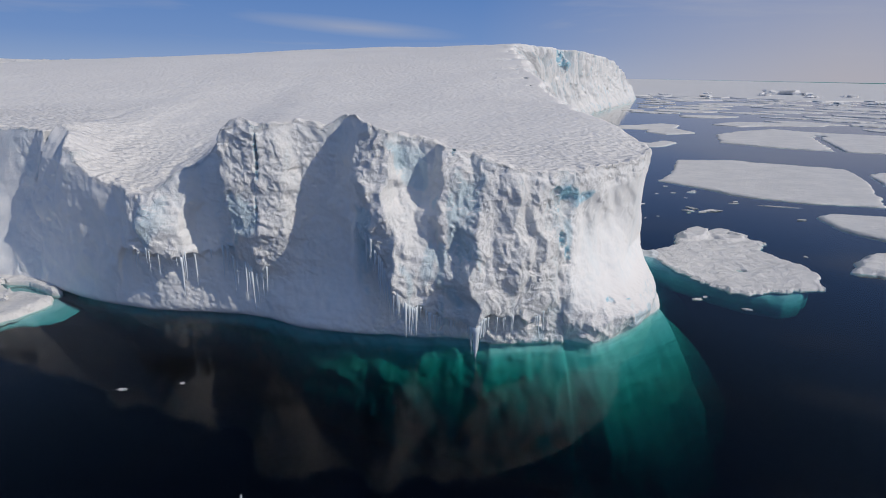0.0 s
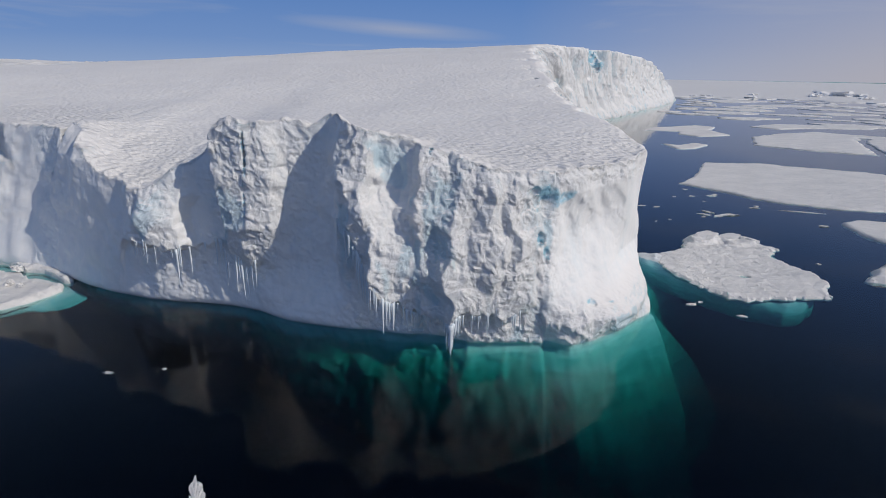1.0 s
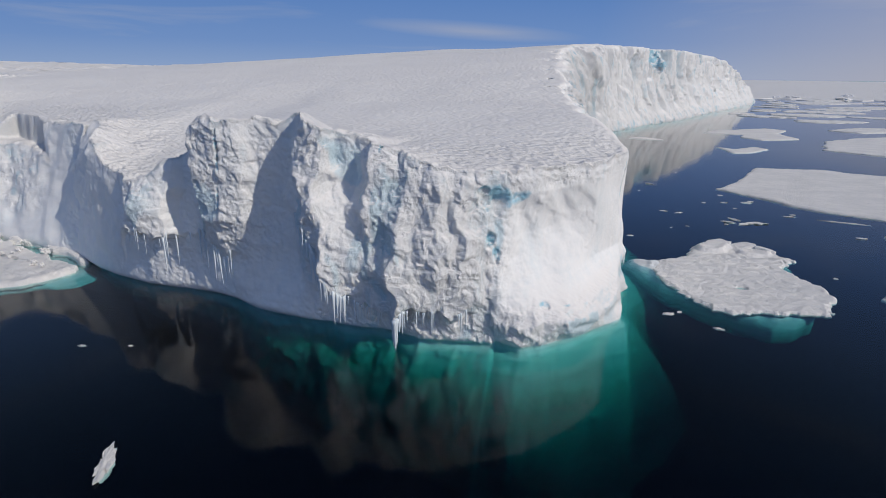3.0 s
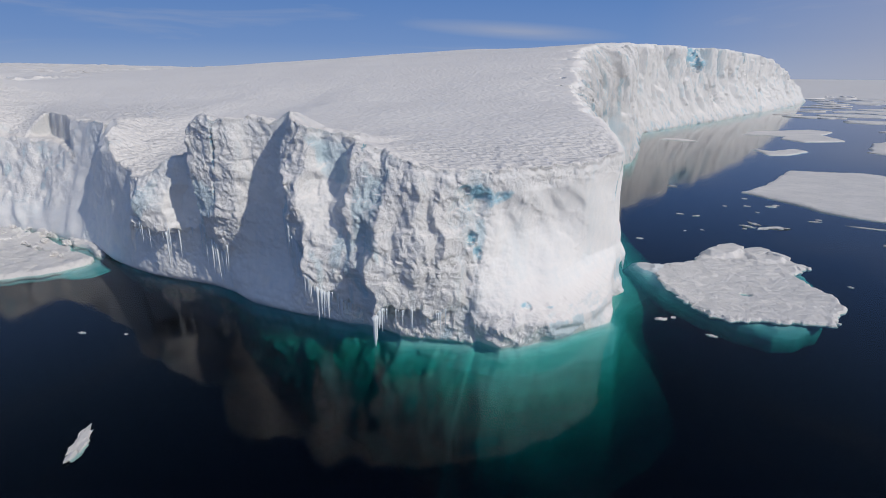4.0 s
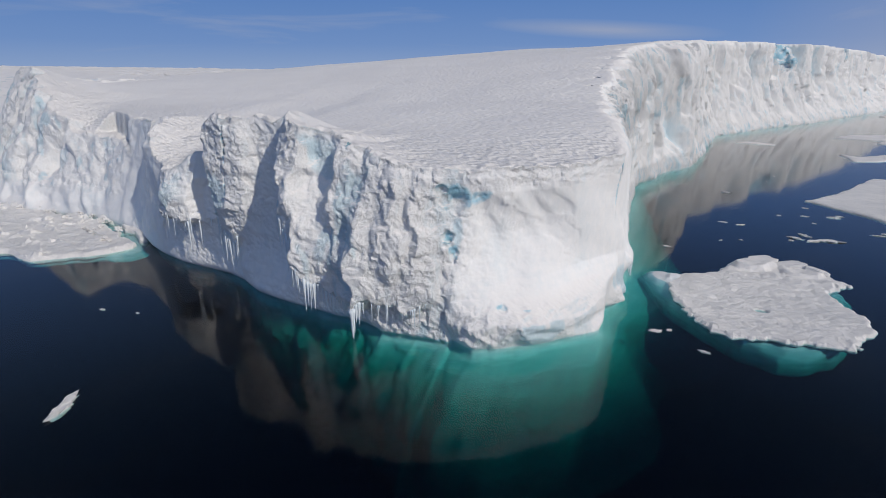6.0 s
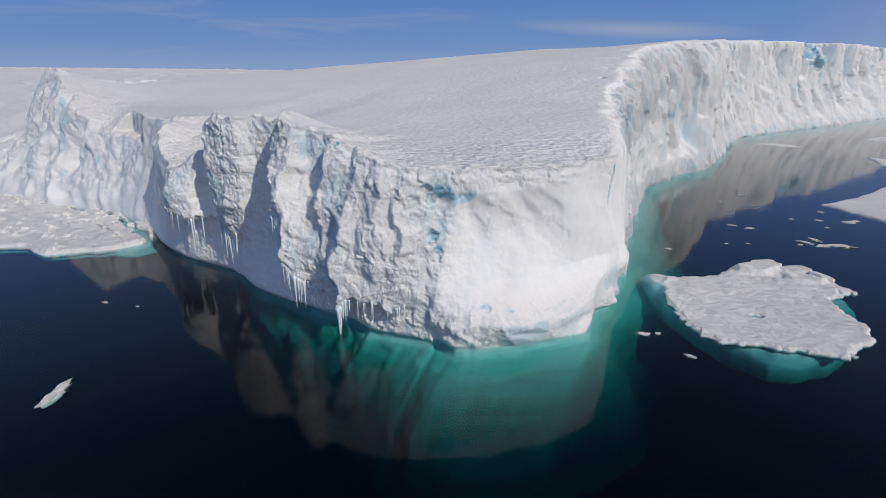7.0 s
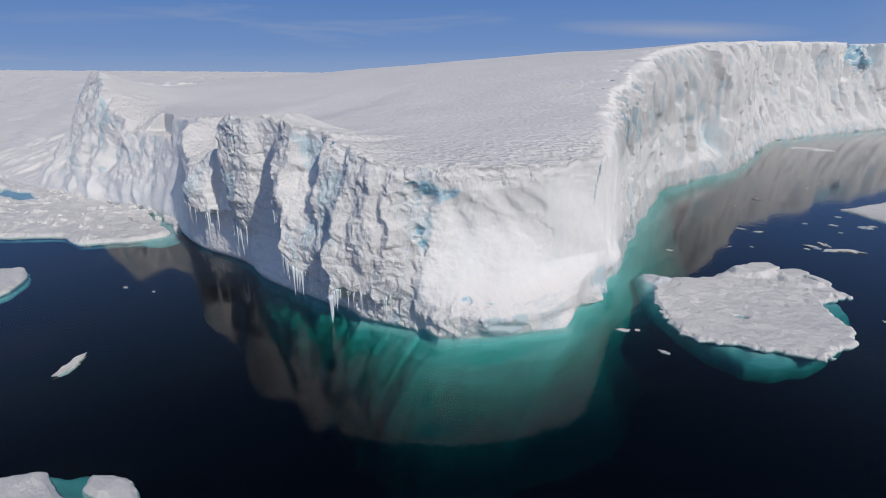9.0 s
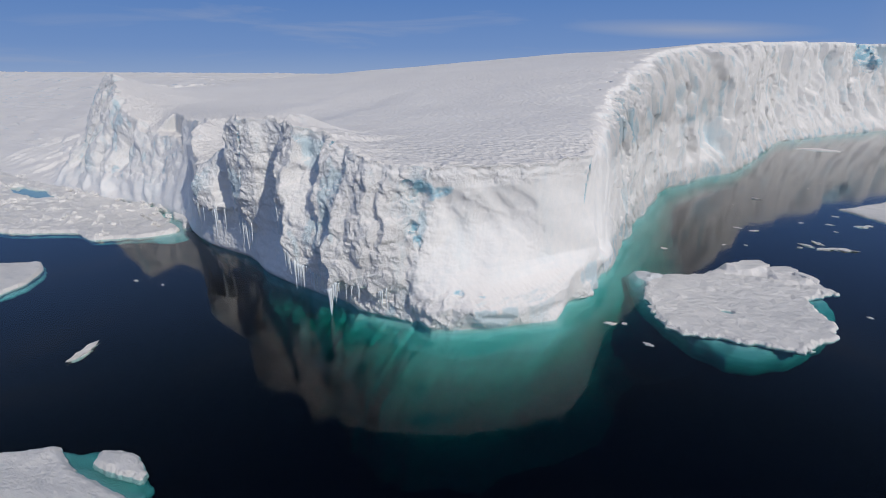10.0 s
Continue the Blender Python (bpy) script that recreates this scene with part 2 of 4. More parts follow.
def facets(seed, u, v):
    """Broken facets: a random step and tilt for each cell of an irregular mosaic."""
    bu, bv = np.floor(u), np.floor(v)
    best, out = np.full(u.shape, 9.0), np.zeros(u.shape)
    for du in (-1, 0, 1):
        for dv in (-1, 0, 1):
            cu, cv = bu + du, bv + dv
            ou, ov = u - cu - 0.5 - 0.45 * hashed(seed, cu, cv), v - cv - 0.5 - 0.45 * hashed(seed + 1, cu, cv)
            d = ou * ou + ov * ov
            near = d < best
            best = np.where(near, d, best)
            out = np.where(near, hashed(seed + 2, cu, cv) + 1.2 * hashed(seed + 3, cu, cv) * ou + 1.2 * hashed(seed + 4, cu, cv) * ov, out)
    return out


def smax(a, b, k):
    h = np.maximum(k - np.abs(a - b), 0) / k
    return np.maximum(a, b) + h * h * k * 0.25


def smooth(x, a, b):
    t = np.clip((x - a) / (b - a), 0, 1)
    return t * t * (3 - 2 * t)


def surface(F, xs, ys, zs):
    """Vertices and quads of the zero surface of F on a rectilinear grid; F is negative inside."""
    F = F.copy()
    F[0], F[-1], F[:, 0], F[:, -1], F[:, :, 0], F[:, :, -1] = [np.float32(0.3)] * 6
    neg = F < 0
    coords = (xs, ys, zs)
    shape = tuple(s - 1 for s in F.shape)
    total = np.zeros((*shape, 3), np.float32)
    count = np.zeros(shape, np.uint8)
    edges = []
    for ax in range(3):
        lo = [slice(None)] * 3
        hi = [slice(None)] * 3
        lo[ax], hi[ax] = slice(0, -1), slice(1, None)
        cross = np.argwhere(neg[tuple(lo)] != neg[tuple(hi)])
        i = tuple(cross.T)
        j = list(i)
        j[ax] = j[ax] + 1
        j = tuple(j)
        fa, fb = F[i], F[j]
        t = fa / (fa - fb)
        p = np.stack([c[i[k]] for k, c in enumerate(coords)], 1)
        p[:, ax] += t * (coords[ax][j[ax]] - coords[ax][i[ax]])
        u, v = (ax + 1) % 3, (ax + 2) % 3
        quad = []
        for du, dv in ((0, 0), (1, 0), (1, 1), (0, 1)):
            c = [i[0].copy(), i[1].copy(), i[2].copy()]
            c[u] -= 1 - du
            c[v] -= 1 - dv
            ok = np.all([(c[k] >= 0) & (c[k] < shape[k]) for k in range(3)], 0)
            cc = tuple(x[ok] for x in c)
            np.add.at(total, cc, p[ok])
            np.add.at(count, cc, 1)
            quad.append(c)
        edges.append((neg[i], quad))
    ids = np.full(shape, -1, np.int64)
    used = np.argwhere(count > 0)
    ids[tuple(used.T)] = np.arange(len(used))
    verts = total[tuple(used.T)] / count[tuple(used.T)][:, None]
    faces = []
    for inside, quad in edges:
        q = np.stack([ids[tuple(np.clip(c[k], 0, shape[k] - 1) for k in range(3))] for c in quad], 1)
        q[~inside] = q[~inside][:, ::-1]
        faces.append(q[(q >= 0).all(1)])
    return verts, np.concatenate(faces)


def mesh_of(name, verts, quads, mat, shade=True):
    me = bpy.data.meshes.new(name)
    me.vertices.add(len(verts))
    me.vertices.foreach_set("co", np.asarray(verts, np.float32).ravel())
    me.loops.add(quads.size)
    me.loops.foreach_set("vertex_index", quads.astype(np.int32).ravel())
    me.polygons.add(len(quads))
    me.polygons.foreach_set("loop_start", np.arange(0, quads.size, quads.shape[1], dtype=np.int32))
    me.update(calc_edges=True)
    me.polygons.foreach_set("use_smooth", np.full(len(quads), shade))
    me.materials.append(mat)
    return me


def part(name, me, parent, label=""):
    ob = new(name, me)
    ob.parent = parent
    if label:
        ob["label"] = label
    return ob


def from_bmesh(name, bm, mat, shade=True):
    me = bpy.data.meshes.new(name)
    bm.to_mesh(me)
    bm.free()
    for f in me.polygons:
        f.use_smooth = shade
    me.materials.append(mat)
    return me


def steps(*runs):
    """Grid lines from runs of (start, end, spacing)."""
    out = []
    for a, b, d in runs:
        out.append(np.linspace(a, b, max(2, int(round((b - a) / d)) + 1))[:-1])
    return np.concatenate(out + [[runs[-1][1]]])


# ---- the iceberg ----
LEVELS = np.array([0.0, 3.0, 6.0, 9.0, 12.0, 15.0, 18.0, 21.0, 24.0])
# x of a place along the front, then the front's y at heights 0, 3, 6, 12, 18 and 24
FRONT_WEST = [
    (-400, 66, 80, 92, 112, 132, 150), (-190, 66, 76, 86, 103, 120, 138), (-152, 65, 74, 82, 96, 110, 124), (-141, 66, 71.5, 76, 84, 92, 100), (-134, 67, 70, 72.5, 76.5, 80, 84),
    (-122, 68, 70, 72, 75, 78, 80), (-110, 67.5, 69, 71, 73.6, 76, 78), (-103, 67, 68, 69.6, 72.5, 75, 77), (-92, 68.8, 69.8, 71.4, 74.5, 76.5, 79),
    (-86, 70.0, 71.0, 72.4, 75.0, 77, 79.2), (-78, 69.8, 70.8, 72.0, 74.6, 77, 79), (-72, 69.0, 70.1, 71.4, 74, 75.8, 78), (-67, 68.4, 69.5, 70.8, 73.2, 74.6, 77),
    (-62.5, 67.6, 68.6, 69.6, 71.6, 73, 76), (-60.5, 66.8, 67.3, 67.9, 69.2, 70.6, 74.6), (-56, 64.6, 65.2, 65.8, 66.6, 68, 74), (-53, 63.2, 63.6, 64.1, 64.6, 65.2, 69),
]
FRONT_MID = [
    (-48, 61.5, 61.8, 62.1, 62.6, 63.7, 67), (-43, 60.4, 60, 60, 60.3, 61.5, 65), (-41.2, 60, 59, 58.8, 58.3, 60.2, 64), (-38.5, 59.8, 58.8, 57.7, 56.7, 60.0, 63),
    (-34.4, 59.8, 59, 58.3, 58.0, 61, 63), (-33.4, 59.8, 59.6, 59.5, 60.9, 62, 63), (-29.6, 59.6, 59.4, 59.3, 60.9, 61.6, 62),
    (-28.2, 59.3, 59, 58.8, 56.9, 57.2, 58.2), (-25, 58.5, 58.6, 58.4, 56.7, 57.2, 57.6), (-22, 57, 57.7, 58, 57.2, 57.6, 58.4),
    (-20, 56.2, 57.2, 57.9, 58.6, 59, 59.6), (-16, 55.5, 56.7, 57.6, 59.0, 59.8, 60.4), (-13.8, 55.2, 56.2, 57, 57.8, 58.4, 59.4),
    (-12.4, 55.1, 55.7, 55.8, 54.2, 55.2, 56.2),
]
# the broken east half, with the heights 9, 15 and 21 between
FRONT_EAST = [
    (-11, 55.0, 55.0, 54.6, 53.4, 53.0, 52.8, 53.8, 55.0, 55.7), (-9, 55, 54.5, 53.2, 52.6, 52.3, 52.5, 53.8, 55.0, 55.6), (-8, 54.9, 53.2, 51.5, 51.3, 51.7, 53.2, 56.3, 57.2, 57.4),
    (-5.2, 54.8, 53.6, 52.6, 52.4, 53.2, 54.8, 57.3, 58.0, 58.3), (-3.9, 54.8, 53.6, 52.9, 52.8, 53.9, 54.2, 56.4, 57.4, 57.9), (-3.0, 54.8, 53.6, 53.1, 52.6, 53.4, 52.5, 53.6, 54.6, 56.2),
    (-0.9, 54.7, 53.6, 53.0, 52.3, 53.9, 53.0, 54.4, 55.6, 57.2), (0.1, 54.7, 52.8, 52.6, 52.0, 52.9, 53.2, 54.6, 56.2, 57.6), (1.0, 54.7, 52, 50.9, 51.0, 51.8, 53.0, 54.4, 55.4, 57.4),
    (3.0, 54.7, 53.0, 51.6, 51.9, 53.0, 53.9, 54.6, 55.8, 57.9), (5.4, 54.8, 53.6, 52.3, 52.2, 52.5, 53.4, 54.2, 56.4, 58.0), (6.5, 54.9, 53.9, 52.9, 52.9, 53.7, 54.5, 55.2, 57.0, 58.2),
    (7.7, 55.0, 54.2, 53.0, 52.7, 53.2, 54.0, 55.0, 57.0, 58.6), (9.4, 55.2, 54.5, 53.9, 54.4, 55.8, 56.2, 56.6, 58.2, 59.4), (10.5, 55.2, 54.6, 54.6, 56.0, 57.4, 57.8, 57.4, 58.6, 60),
    (12.6, 54.9, 54.3, 55.4, 57.0, 58.3, 58.9, 58.4, 59.0, 61), (13.5, 54.6, 54.1, 56.4, 58.8, 60.4, 60.6, 59.2, 60.4, 62), (15, 54.2, 53.6, 57.6, 60.2, 61.8, 61.7, 60.5, 61.6, 63), (17.3, 55.3, 54.8, 60, 63.2, 65, 64.2, 62.4, 63.6, 65),
    (20.7, 58.4, 57.2, 64, 66.4, 67.3, 67.1, 66, 66.8, 68),
]
FRONT_END = [
    (23.2, 61.3, 61, 71, 69.8, 68.6, 70), (26, 64.3, 66.5, 76, 76.5, 75, 76), (27.6, 65.8, 72, 79, 80, 79, 80),
    (28.6, 75, 79, 81, 82, 82, 83), (33, 90, 92, 93, 94, 95, 96), (60, 150, 150, 150, 150, 150, 150), (270, 500, 500, 500, 500, 500, 500),
]


def nine(row):
    """A row with heights 9, 15 and 21 halfway between its neighbours."""
    x, a, b, c, d, e, f = row
    return (x, a, b, c, (c + d) / 2, d, (d + e) / 2, e, (e + f) / 2, f)


FRONT = np.array([nine(r) for r in FRONT_WEST + FRONT_MID] + FRONT_EAST + [nine(r) for r in FRONT_END])
# y of a place along the flank, its x at the water, and how far its snow apron leans in
FLANK = np.array([
    (40, 28.4, 0.2), (65, 28.2, 0.2), (69, 26.9, -0.6), (73, 26.6, -0.8), (79, 27.6, 0.4), (85, 27.6, 1.2), (93, 26.6, 2.0), (105, 24.6, 2.2), (136, 21.7, 1.6), (160, 19.6, 1.0),
    (185, 25.0, 2.5), (198, 31.0, 4.0), (207, 33.2, 4.5), (260, 36, 6), (308, 38.6, 8), (358, 62, 11), (386, 77, 12),
    (410, 91, 13), (487, 125, 14), (650, 200, 14), (760, 240, 12), (800, 225, 12),
])
CREST = np.array([(40, 0), (58, 0), (80, 1.4), (105, 4.8), (139, 13), (160, 17), (200, 20.5), (300, 25), (400, 27.2), (460, 27.5), (600, 25), (700, 20), (900, 14)])
SPAN = np.array([(-700, 0.7), (-450, 0.56), (-300, 0.46), (-200, 0.47), (-150, 0.52), (-60, 0.80), (-10, 0.89), (36, 1.0), (270, 1.0)])
# height of the brink over the plateau's level, along x
BRINK = np.array([
    (-400, 0), (-180, -2), (-145, 0), (-138, 5.0), (-131, 8.6), (-124, 9.4), (-116, 6.8), (-104, 1.5), (-92, -4.2), (-80, -5), (-75, -5), (-72, -6.5), (-60.8, -6.5), (-58.8, 1.2), (-57, 1.0), (-54, -0.4), (-50, -2.8),
    (-45, -4.4), (-40, -4.7), (-37, -3.6), (-35.5, -2.2), (-30, 1.5), (-27.2, 4.0), (-26, 4.5), (-24.5, 3.9), (-20, 4.4), (-17.2, 3.6), (-15, 4.6), (-12.3, 5.3), (-7, 3.2), (-2, 1.9), (5, 0), (17, -0.7), (24, -1.3), (29, -0.9), (60, 0),
])


# height of the overhanging lip along x; below it the wall is cut back to the waterline
LIP = np.array([
    (-46.5, -2), (-44.5, 7.0), (-42.5, 9.2), (-38.5, 8.8), (-36, 8), (-31, 8.2), (-27, 7.6), (-25.5, 5.4), (-23.5, 7), (-20.5, 10), (-18, 9), (-16, 9), (-14, 14), (-12.5, 14),
    (-11, 13.2), (-10.4, 12.4), (-9.5, 10.4), (-8.5, 8.4), (-7.5, 7.0), (-6.5, 5.8), (-5.6, 5.0), (-4, 4.4), (0, 3.7), (1.2, 3.0), (3, 4.2), (8, 4.3), (10.5, 3.2), (12.5, -2),
])


def lip_height(x):
    return np.interp(x, LIP[:, 0], LIP[:, 1]) + 0.9 * vnoise(7, x / 1.9, x * 0) + 0.4 * vnoise(8, x / 0.6, x * 0)


def front_plain(x, z):
    """The front's y at x and height z; below the water an ice foot spreads out."""
    cols = np.stack([np.interp(x, FRONT[:, 0], FRONT[:, 1 + k]) for k in range(9)], -1)
    zc = np.clip(z, 0, 24)
    k = np.clip(np.searchsorted(LEVELS, zc, side="right") - 1, 0, 7)
    t = (zc - LEVELS[k]) / (LEVELS[k + 1] - LEVELS[k])
    a = np.take_along_axis(cols, k[..., None], -1)[..., 0]
    b = np.take_along_axis(cols, k[..., None] + 1, -1)[..., 0]
    y = a + (b - a) * t
    lip = lip_height(x)
    held = np.clip(np.maximum(zc, lip), 0, 24)
    k = np.clip(np.searchsorted(LEVELS, np.maximum(held, 6.0), side="right") - 1, 0, 7)
    t = (np.maximum(held, 6.0) - LEVELS[k]) / (LEVELS[k + 1] - LEVELS[k])
    a = np.take_along_axis(cols, k[..., None], -1)[..., 0]
    b = np.take_along_axis(cols, k[..., None] + 1, -1)[..., 0]
    face = np.where((x > -46) & (x < 12.5), a + (b - a) * t, y)
    base = cols[..., 0] + 0.10 * zc - np.interp(x, [0, 3, 11], [0, 1.1, 0.8])
    under = base + np.maximum(face - base, 0) * smooth(zc, 0.5, 9.0)
    y = np.where((x > -46) & (x < 12.5), np.where(lip > 0, face + (under - face) * smooth(lip - zc, -0.35, 0.55), y), y)
    y = y + np.clip(z - 24, 0, 30) * np.interp(x, [-145, -135], [2.8, 0.5])
    foot = np.interp(x, [-110, -60, -45, -20, -8, 4, 14, 22, 27.6, 28.6, 33, 60], [1, 1.5, 2, 5.0, 5.6, 5.6, 9.5, 15, 18, 23, 33, 50])
    run = np.interp(x, [6, 16], [3.4, 4.2])
    start = np.interp(x, [-30, -8, 4, 14], [3.2, 2.6, 2.2, 1.2])
    d = np.clip(-z, 0, 20)
    y = y - d / (d + 1.5) * (1.5 * fbm(15, 3, x / 3.0, z / 2.0) + 0.8 * fbm(16, 2, x / 1.0, z / 0.9))
    return y - foot * (1 - np.exp(-np.clip(d - start, 0, 20) / run)) + 0.9 * np.exp(-((z + 0.6) / 0.8) ** 2) - d * np.interp(x, [-34, -20, -8, 4, 18], [-0.9, -0.4, -0.1, 0.15, 0.3])


def brokenness(x, z):
    """How rough the front's ice is: chipped where it has calved, smooth where snow or meltwater has coated it."""
    rough = np.interp(x, [-150, -124, -112, -90, -76, -71, -44, -40, -33, -28, -21, -13.4, -11.8, -8.6, -7.4, -4.4, -3, 10.5, 13.5, 24, 30], [0.9, 1.3, 1.0, 0.9, 0.8, 0.4, 0.25, 0.9, 0.3, 0.9, 0.8, 0.3, 1.0, 1.0, 0.7, 0.7, 1.0, 1.1, 0.25, 0.15, 0.4])
    apron = smooth(x, 10, 14) * (1 - smooth(z, 3.5, 5.5))
    low = smooth(z, 3.5, 7.5)
    inner = smooth(x, -14, -6)
    rim = 0.75 * smooth(x, 10, 13) * (1 - smooth(x, 25, 28)) * smooth(z, 17.0, 18.4)
    return (rough + 0.8 * apron + rim) * (0.22 + 0.78 * np.maximum(low, inner)) * smooth(z, -1.0, 0.8)


def front(x, z):
    """The front with its flutes, lumps and chipped ice."""
    rough = brokenness(x, z)
    warp = 1.2 * vnoise(5, x / 4.0, z / 4.0)
    soft = smooth(x, 11, 15)
    y = front_plain(x + (0.5 * warp + 1.1 * fbm(6, 3, x / 3.2, z / 3.0)) * smooth(z, 0, 2.5), z + 0.6 * vnoise(9, x / 2.5, z / 2.5) * smooth(z, 0.5, 2.5))
    bowl = sum(front_plain(x + a, z + b) for a, b in ((-0.7, -0.8), (0.7, -0.8), (-0.7, 0.8), (0.7, 0.8), (0, 0))) / 5
    y = y + (bowl - y) * soft * smooth(z, 2.0, 5.0)
    flutes = fbm(11, 3, (x + warp + 0.12 * z) / 3.0, z / 7.5)
    w1, w2 = 0.9 * fbm(43, 3, x / 2.2, z / 2.2), 0.9 * fbm(44, 3, x / 2.2, z / 2.2)
    lumps = -0.9 * billow(23, 3, (x + w1) / 2.4, (z + w2) / 3.0) - 0.5 * billow(29, 2, (x + 0.25 * z + w1) / 1.1, (z + w2) / 1.0)
    blocks = facets(47, (x + 0.2 * z + 1.2 * w1) / 1.2, (z + 1.6 * w2) / 2.0)
    chips = facets(53, (x + 0.3 * z + w1) / 0.5, (z + w2) / 0.7)
    large = 1.9 * fbm(57, 3, (x + 0.5 * z) / 10.0, z / 11.0) * (1 - smooth(x, -79, -73)) + 1.5 * billow(56, 2, (x + 0.35 * z) / 12.0, z / 26.0) * (1 - smooth(x, -86, -80)) * smooth(x, -128, -120) + 0.9 * fbm(58, 3, x / 5.0, (z + x) / 6.0) * smooth(x, 12, 15) * smooth(z, 4, 8)
    for gx, wide, deep, lean in ((-124.5, 1.6, 2.6, 0.35), (-116.0, 1.1, 2.2, 0.45), (-108.5, 1.8, 1.8, 0.3), (-97.0, 2.2, 1.5, 0.5)):
        y = y + deep * np.exp(-np.abs((x + lean * (18 - z) + 0.6 * warp - gx) / wide) ** 3) * smooth(z, 4, 8)
    y = y - large * smooth(z, 0, 3)
    slabs = 0.10 * facets(59, (x + 2 * w1) / 4.5, (z + 0.7 * x + 2 * w2) / 3.6) * smooth(x, 11, 14) * smooth(z, 4, 7)
    return y - slabs - rough * (0.62 * flutes + 0.34 * lumps + 0.10 * blocks + 0.05 * chips)


# y, middle height and half sizes of dark slits in the flank
SLITS = [(171, 27, 1.1, 5), (181, 30, 0.8, 4), (194, 17, 1.4, 12), (199, 9, 1.6, 7), (267, 36, 2.2, 5), (286, 24, 2.0, 7), (262, 30, 1.4, 8), (318, 30, 1.8, 9), (232, 34, 1.2, 6),
         (345, 38, 2.2, 9), (106, 14, 0.5, 6), (117, 20, 0.6, 5), (140, 22, 0.7, 6), (368, 34, 2.0, 8), (425, 40, 3.0, 9), (455, 36, 3.0, 10)]


def slit(y, z):
    u = y + 0.05 * z + 0.8 * vnoise(75, y / 6.0, z / 5.0)
    return sum(np.exp(-((u - a) / w) ** 2 - np.abs((z - b) / h) ** 4) for a, b, w, h in SLITS)


def flank(y, z):
    x0 = np.interp(y, FLANK[:, 0], FLANK[:, 1])
    lean = np.interp(y, FLANK[:, 0], FLANK[:, 2])
    size = np.interp(y, [60, 84, 110, 180, 300, 420, 800], [0.25, 0.6, 1.7, 2.4, 3.4, 4.4, 5.0])
    apron = np.interp(y, [80, 180, 300, 420], [20, 20, 24, 28])
    tall = np.where(y < 150, smooth(z, -0.5, 6), smooth(z, apron * 0.1, apron * 0.55))
    wide = np.interp(y, [60, 110, 300, 800], [3.0, 5.0, 11.0, 20.0])
    u = y + 0.06 * z + 1.5 * vnoise(63, y / 9.0, z / 9.0)
    gash = smooth(fbm(65, 2, u / 8.0, z / 40.0), 0.10, 0.24) * smooth(z, 2, 8)
    v = z + 0.35 * y + 3.0 * vnoise(64, y / 7.0, z / 7.0)
    v = v * np.interp(y, [110, 240], [1.0, 0.35])
    n = 0.75 * fbm(61, 4, u / 9.0, z / 30.0) - 0.45 * billow(67, 3, u / 12.0, v / 22.0) + 0.30 * facets(71, (u + 0.15 * z) / 6.0, v / 15.0) + 0.16 * facets(73, u / 2.6, v / 5.0) - 1.0 * gash
    n = n - 1.3 * slit(y, z)
    d = np.clip(-z, 0, 20)
    foot = np.interp(y, [60, 76, 84, 102, 125, 160, 200], [3.6, 4.6, 11.0, 14.0, 10.0, 5.0, 2.0])
    under = np.interp(y, [76, 95, 150, 200], [0.35, 0.3, 0.0, -0.3])
    shelf = np.exp(-((y - 83.5) / 3.2) ** 4) * (1.1 * np.exp(-((z - 4.2) / 1.1) ** 2) - 0.7 * np.exp(-((z - 1.2) / 1.3) ** 2))
    toe = (1.5 + 1.5 * fbm(77, 4, y / 1.8, z / 1.0)) * np.exp(-((y - 76.4) / 2.6) ** 2) * np.exp(-((z - 0.7) / 1.5) ** 2)
    scallop = np.interp(y, [60, 84, 130, 300], [0.5, 0.7, 1.2, 1.6]) * fbm(69, 4, y / 5.0, z / 8.0) * np.exp(-(z / 2.2) ** 2)
    return x0 - lean * (1 - (1 - np.clip(z / apron, 0, 1)) ** 1.4) + size * n * (0.25 + 0.75 * tall) + foot * (1 - np.exp(-np.clip(d - 1.3, 0, 20) / 4.0)) + d * under + shelf + toe + scallop - 0.8 * np.exp(-((z + 0.4) / 0.7) ** 2)


def plateau(x, y):
    inland = 58 + np.hypot(0.7 * np.clip(-60 - x, 0, 900), np.maximum(y - 58, 0))
    lift = np.interp(inland, CREST[:, 0], CREST[:, 1]) * np.interp(x, SPAN[:, 0], SPAN[:, 1])
    edge = np.interp(x, FRONT[:, 0], FRONT[:, 7])
    behind = np.clip(y - edge, 0, 400)
    reach = np.interp(x, [-130, -104, -94, -88, -84, -62, -57, -40, -20, 5], [20, 14, 7, 4, 12, 12, 16, 20, 10, 12])
    brink = np.interp(x + 0.8 * vnoise(3, x / 3.0, y / 3.0), BRINK[:, 0], BRINK[:, 1])
    terrace = smooth(x, -88.5, -86.5) * (1 - smooth(x, -60.5, -59.0))
    dish = smooth(x, -60, -56) * (1 - smooth(x, -34, -29))
    fade = np.exp(-(behind / reach) ** 2) * (1 - dish) + dish / (1 + (behind / (0.8 * reach)) ** 2.2)
    brink = brink * (fade + (1 - smooth(y + 1.3 * fbm(2, 3, x / 7.0, y / 9.0) + 0.42 * (x + 62), 71.5, 72.1) - fade) * terrace)
    crumble = np.exp(-(behind / 3.0) ** 2) * 0.55 * billow(85, 3, x / 2.4, y / 2.4)
    roll = 0.5 * fbm(81, 3, x / 30.0, y / 22.0) + 0.10 * fbm(83, 3, x / 3.2, y / 2.0) + crumble
    tail = -24 * smooth(y, 560, 790)
    return 20.5 + lift + brink + roll + tail


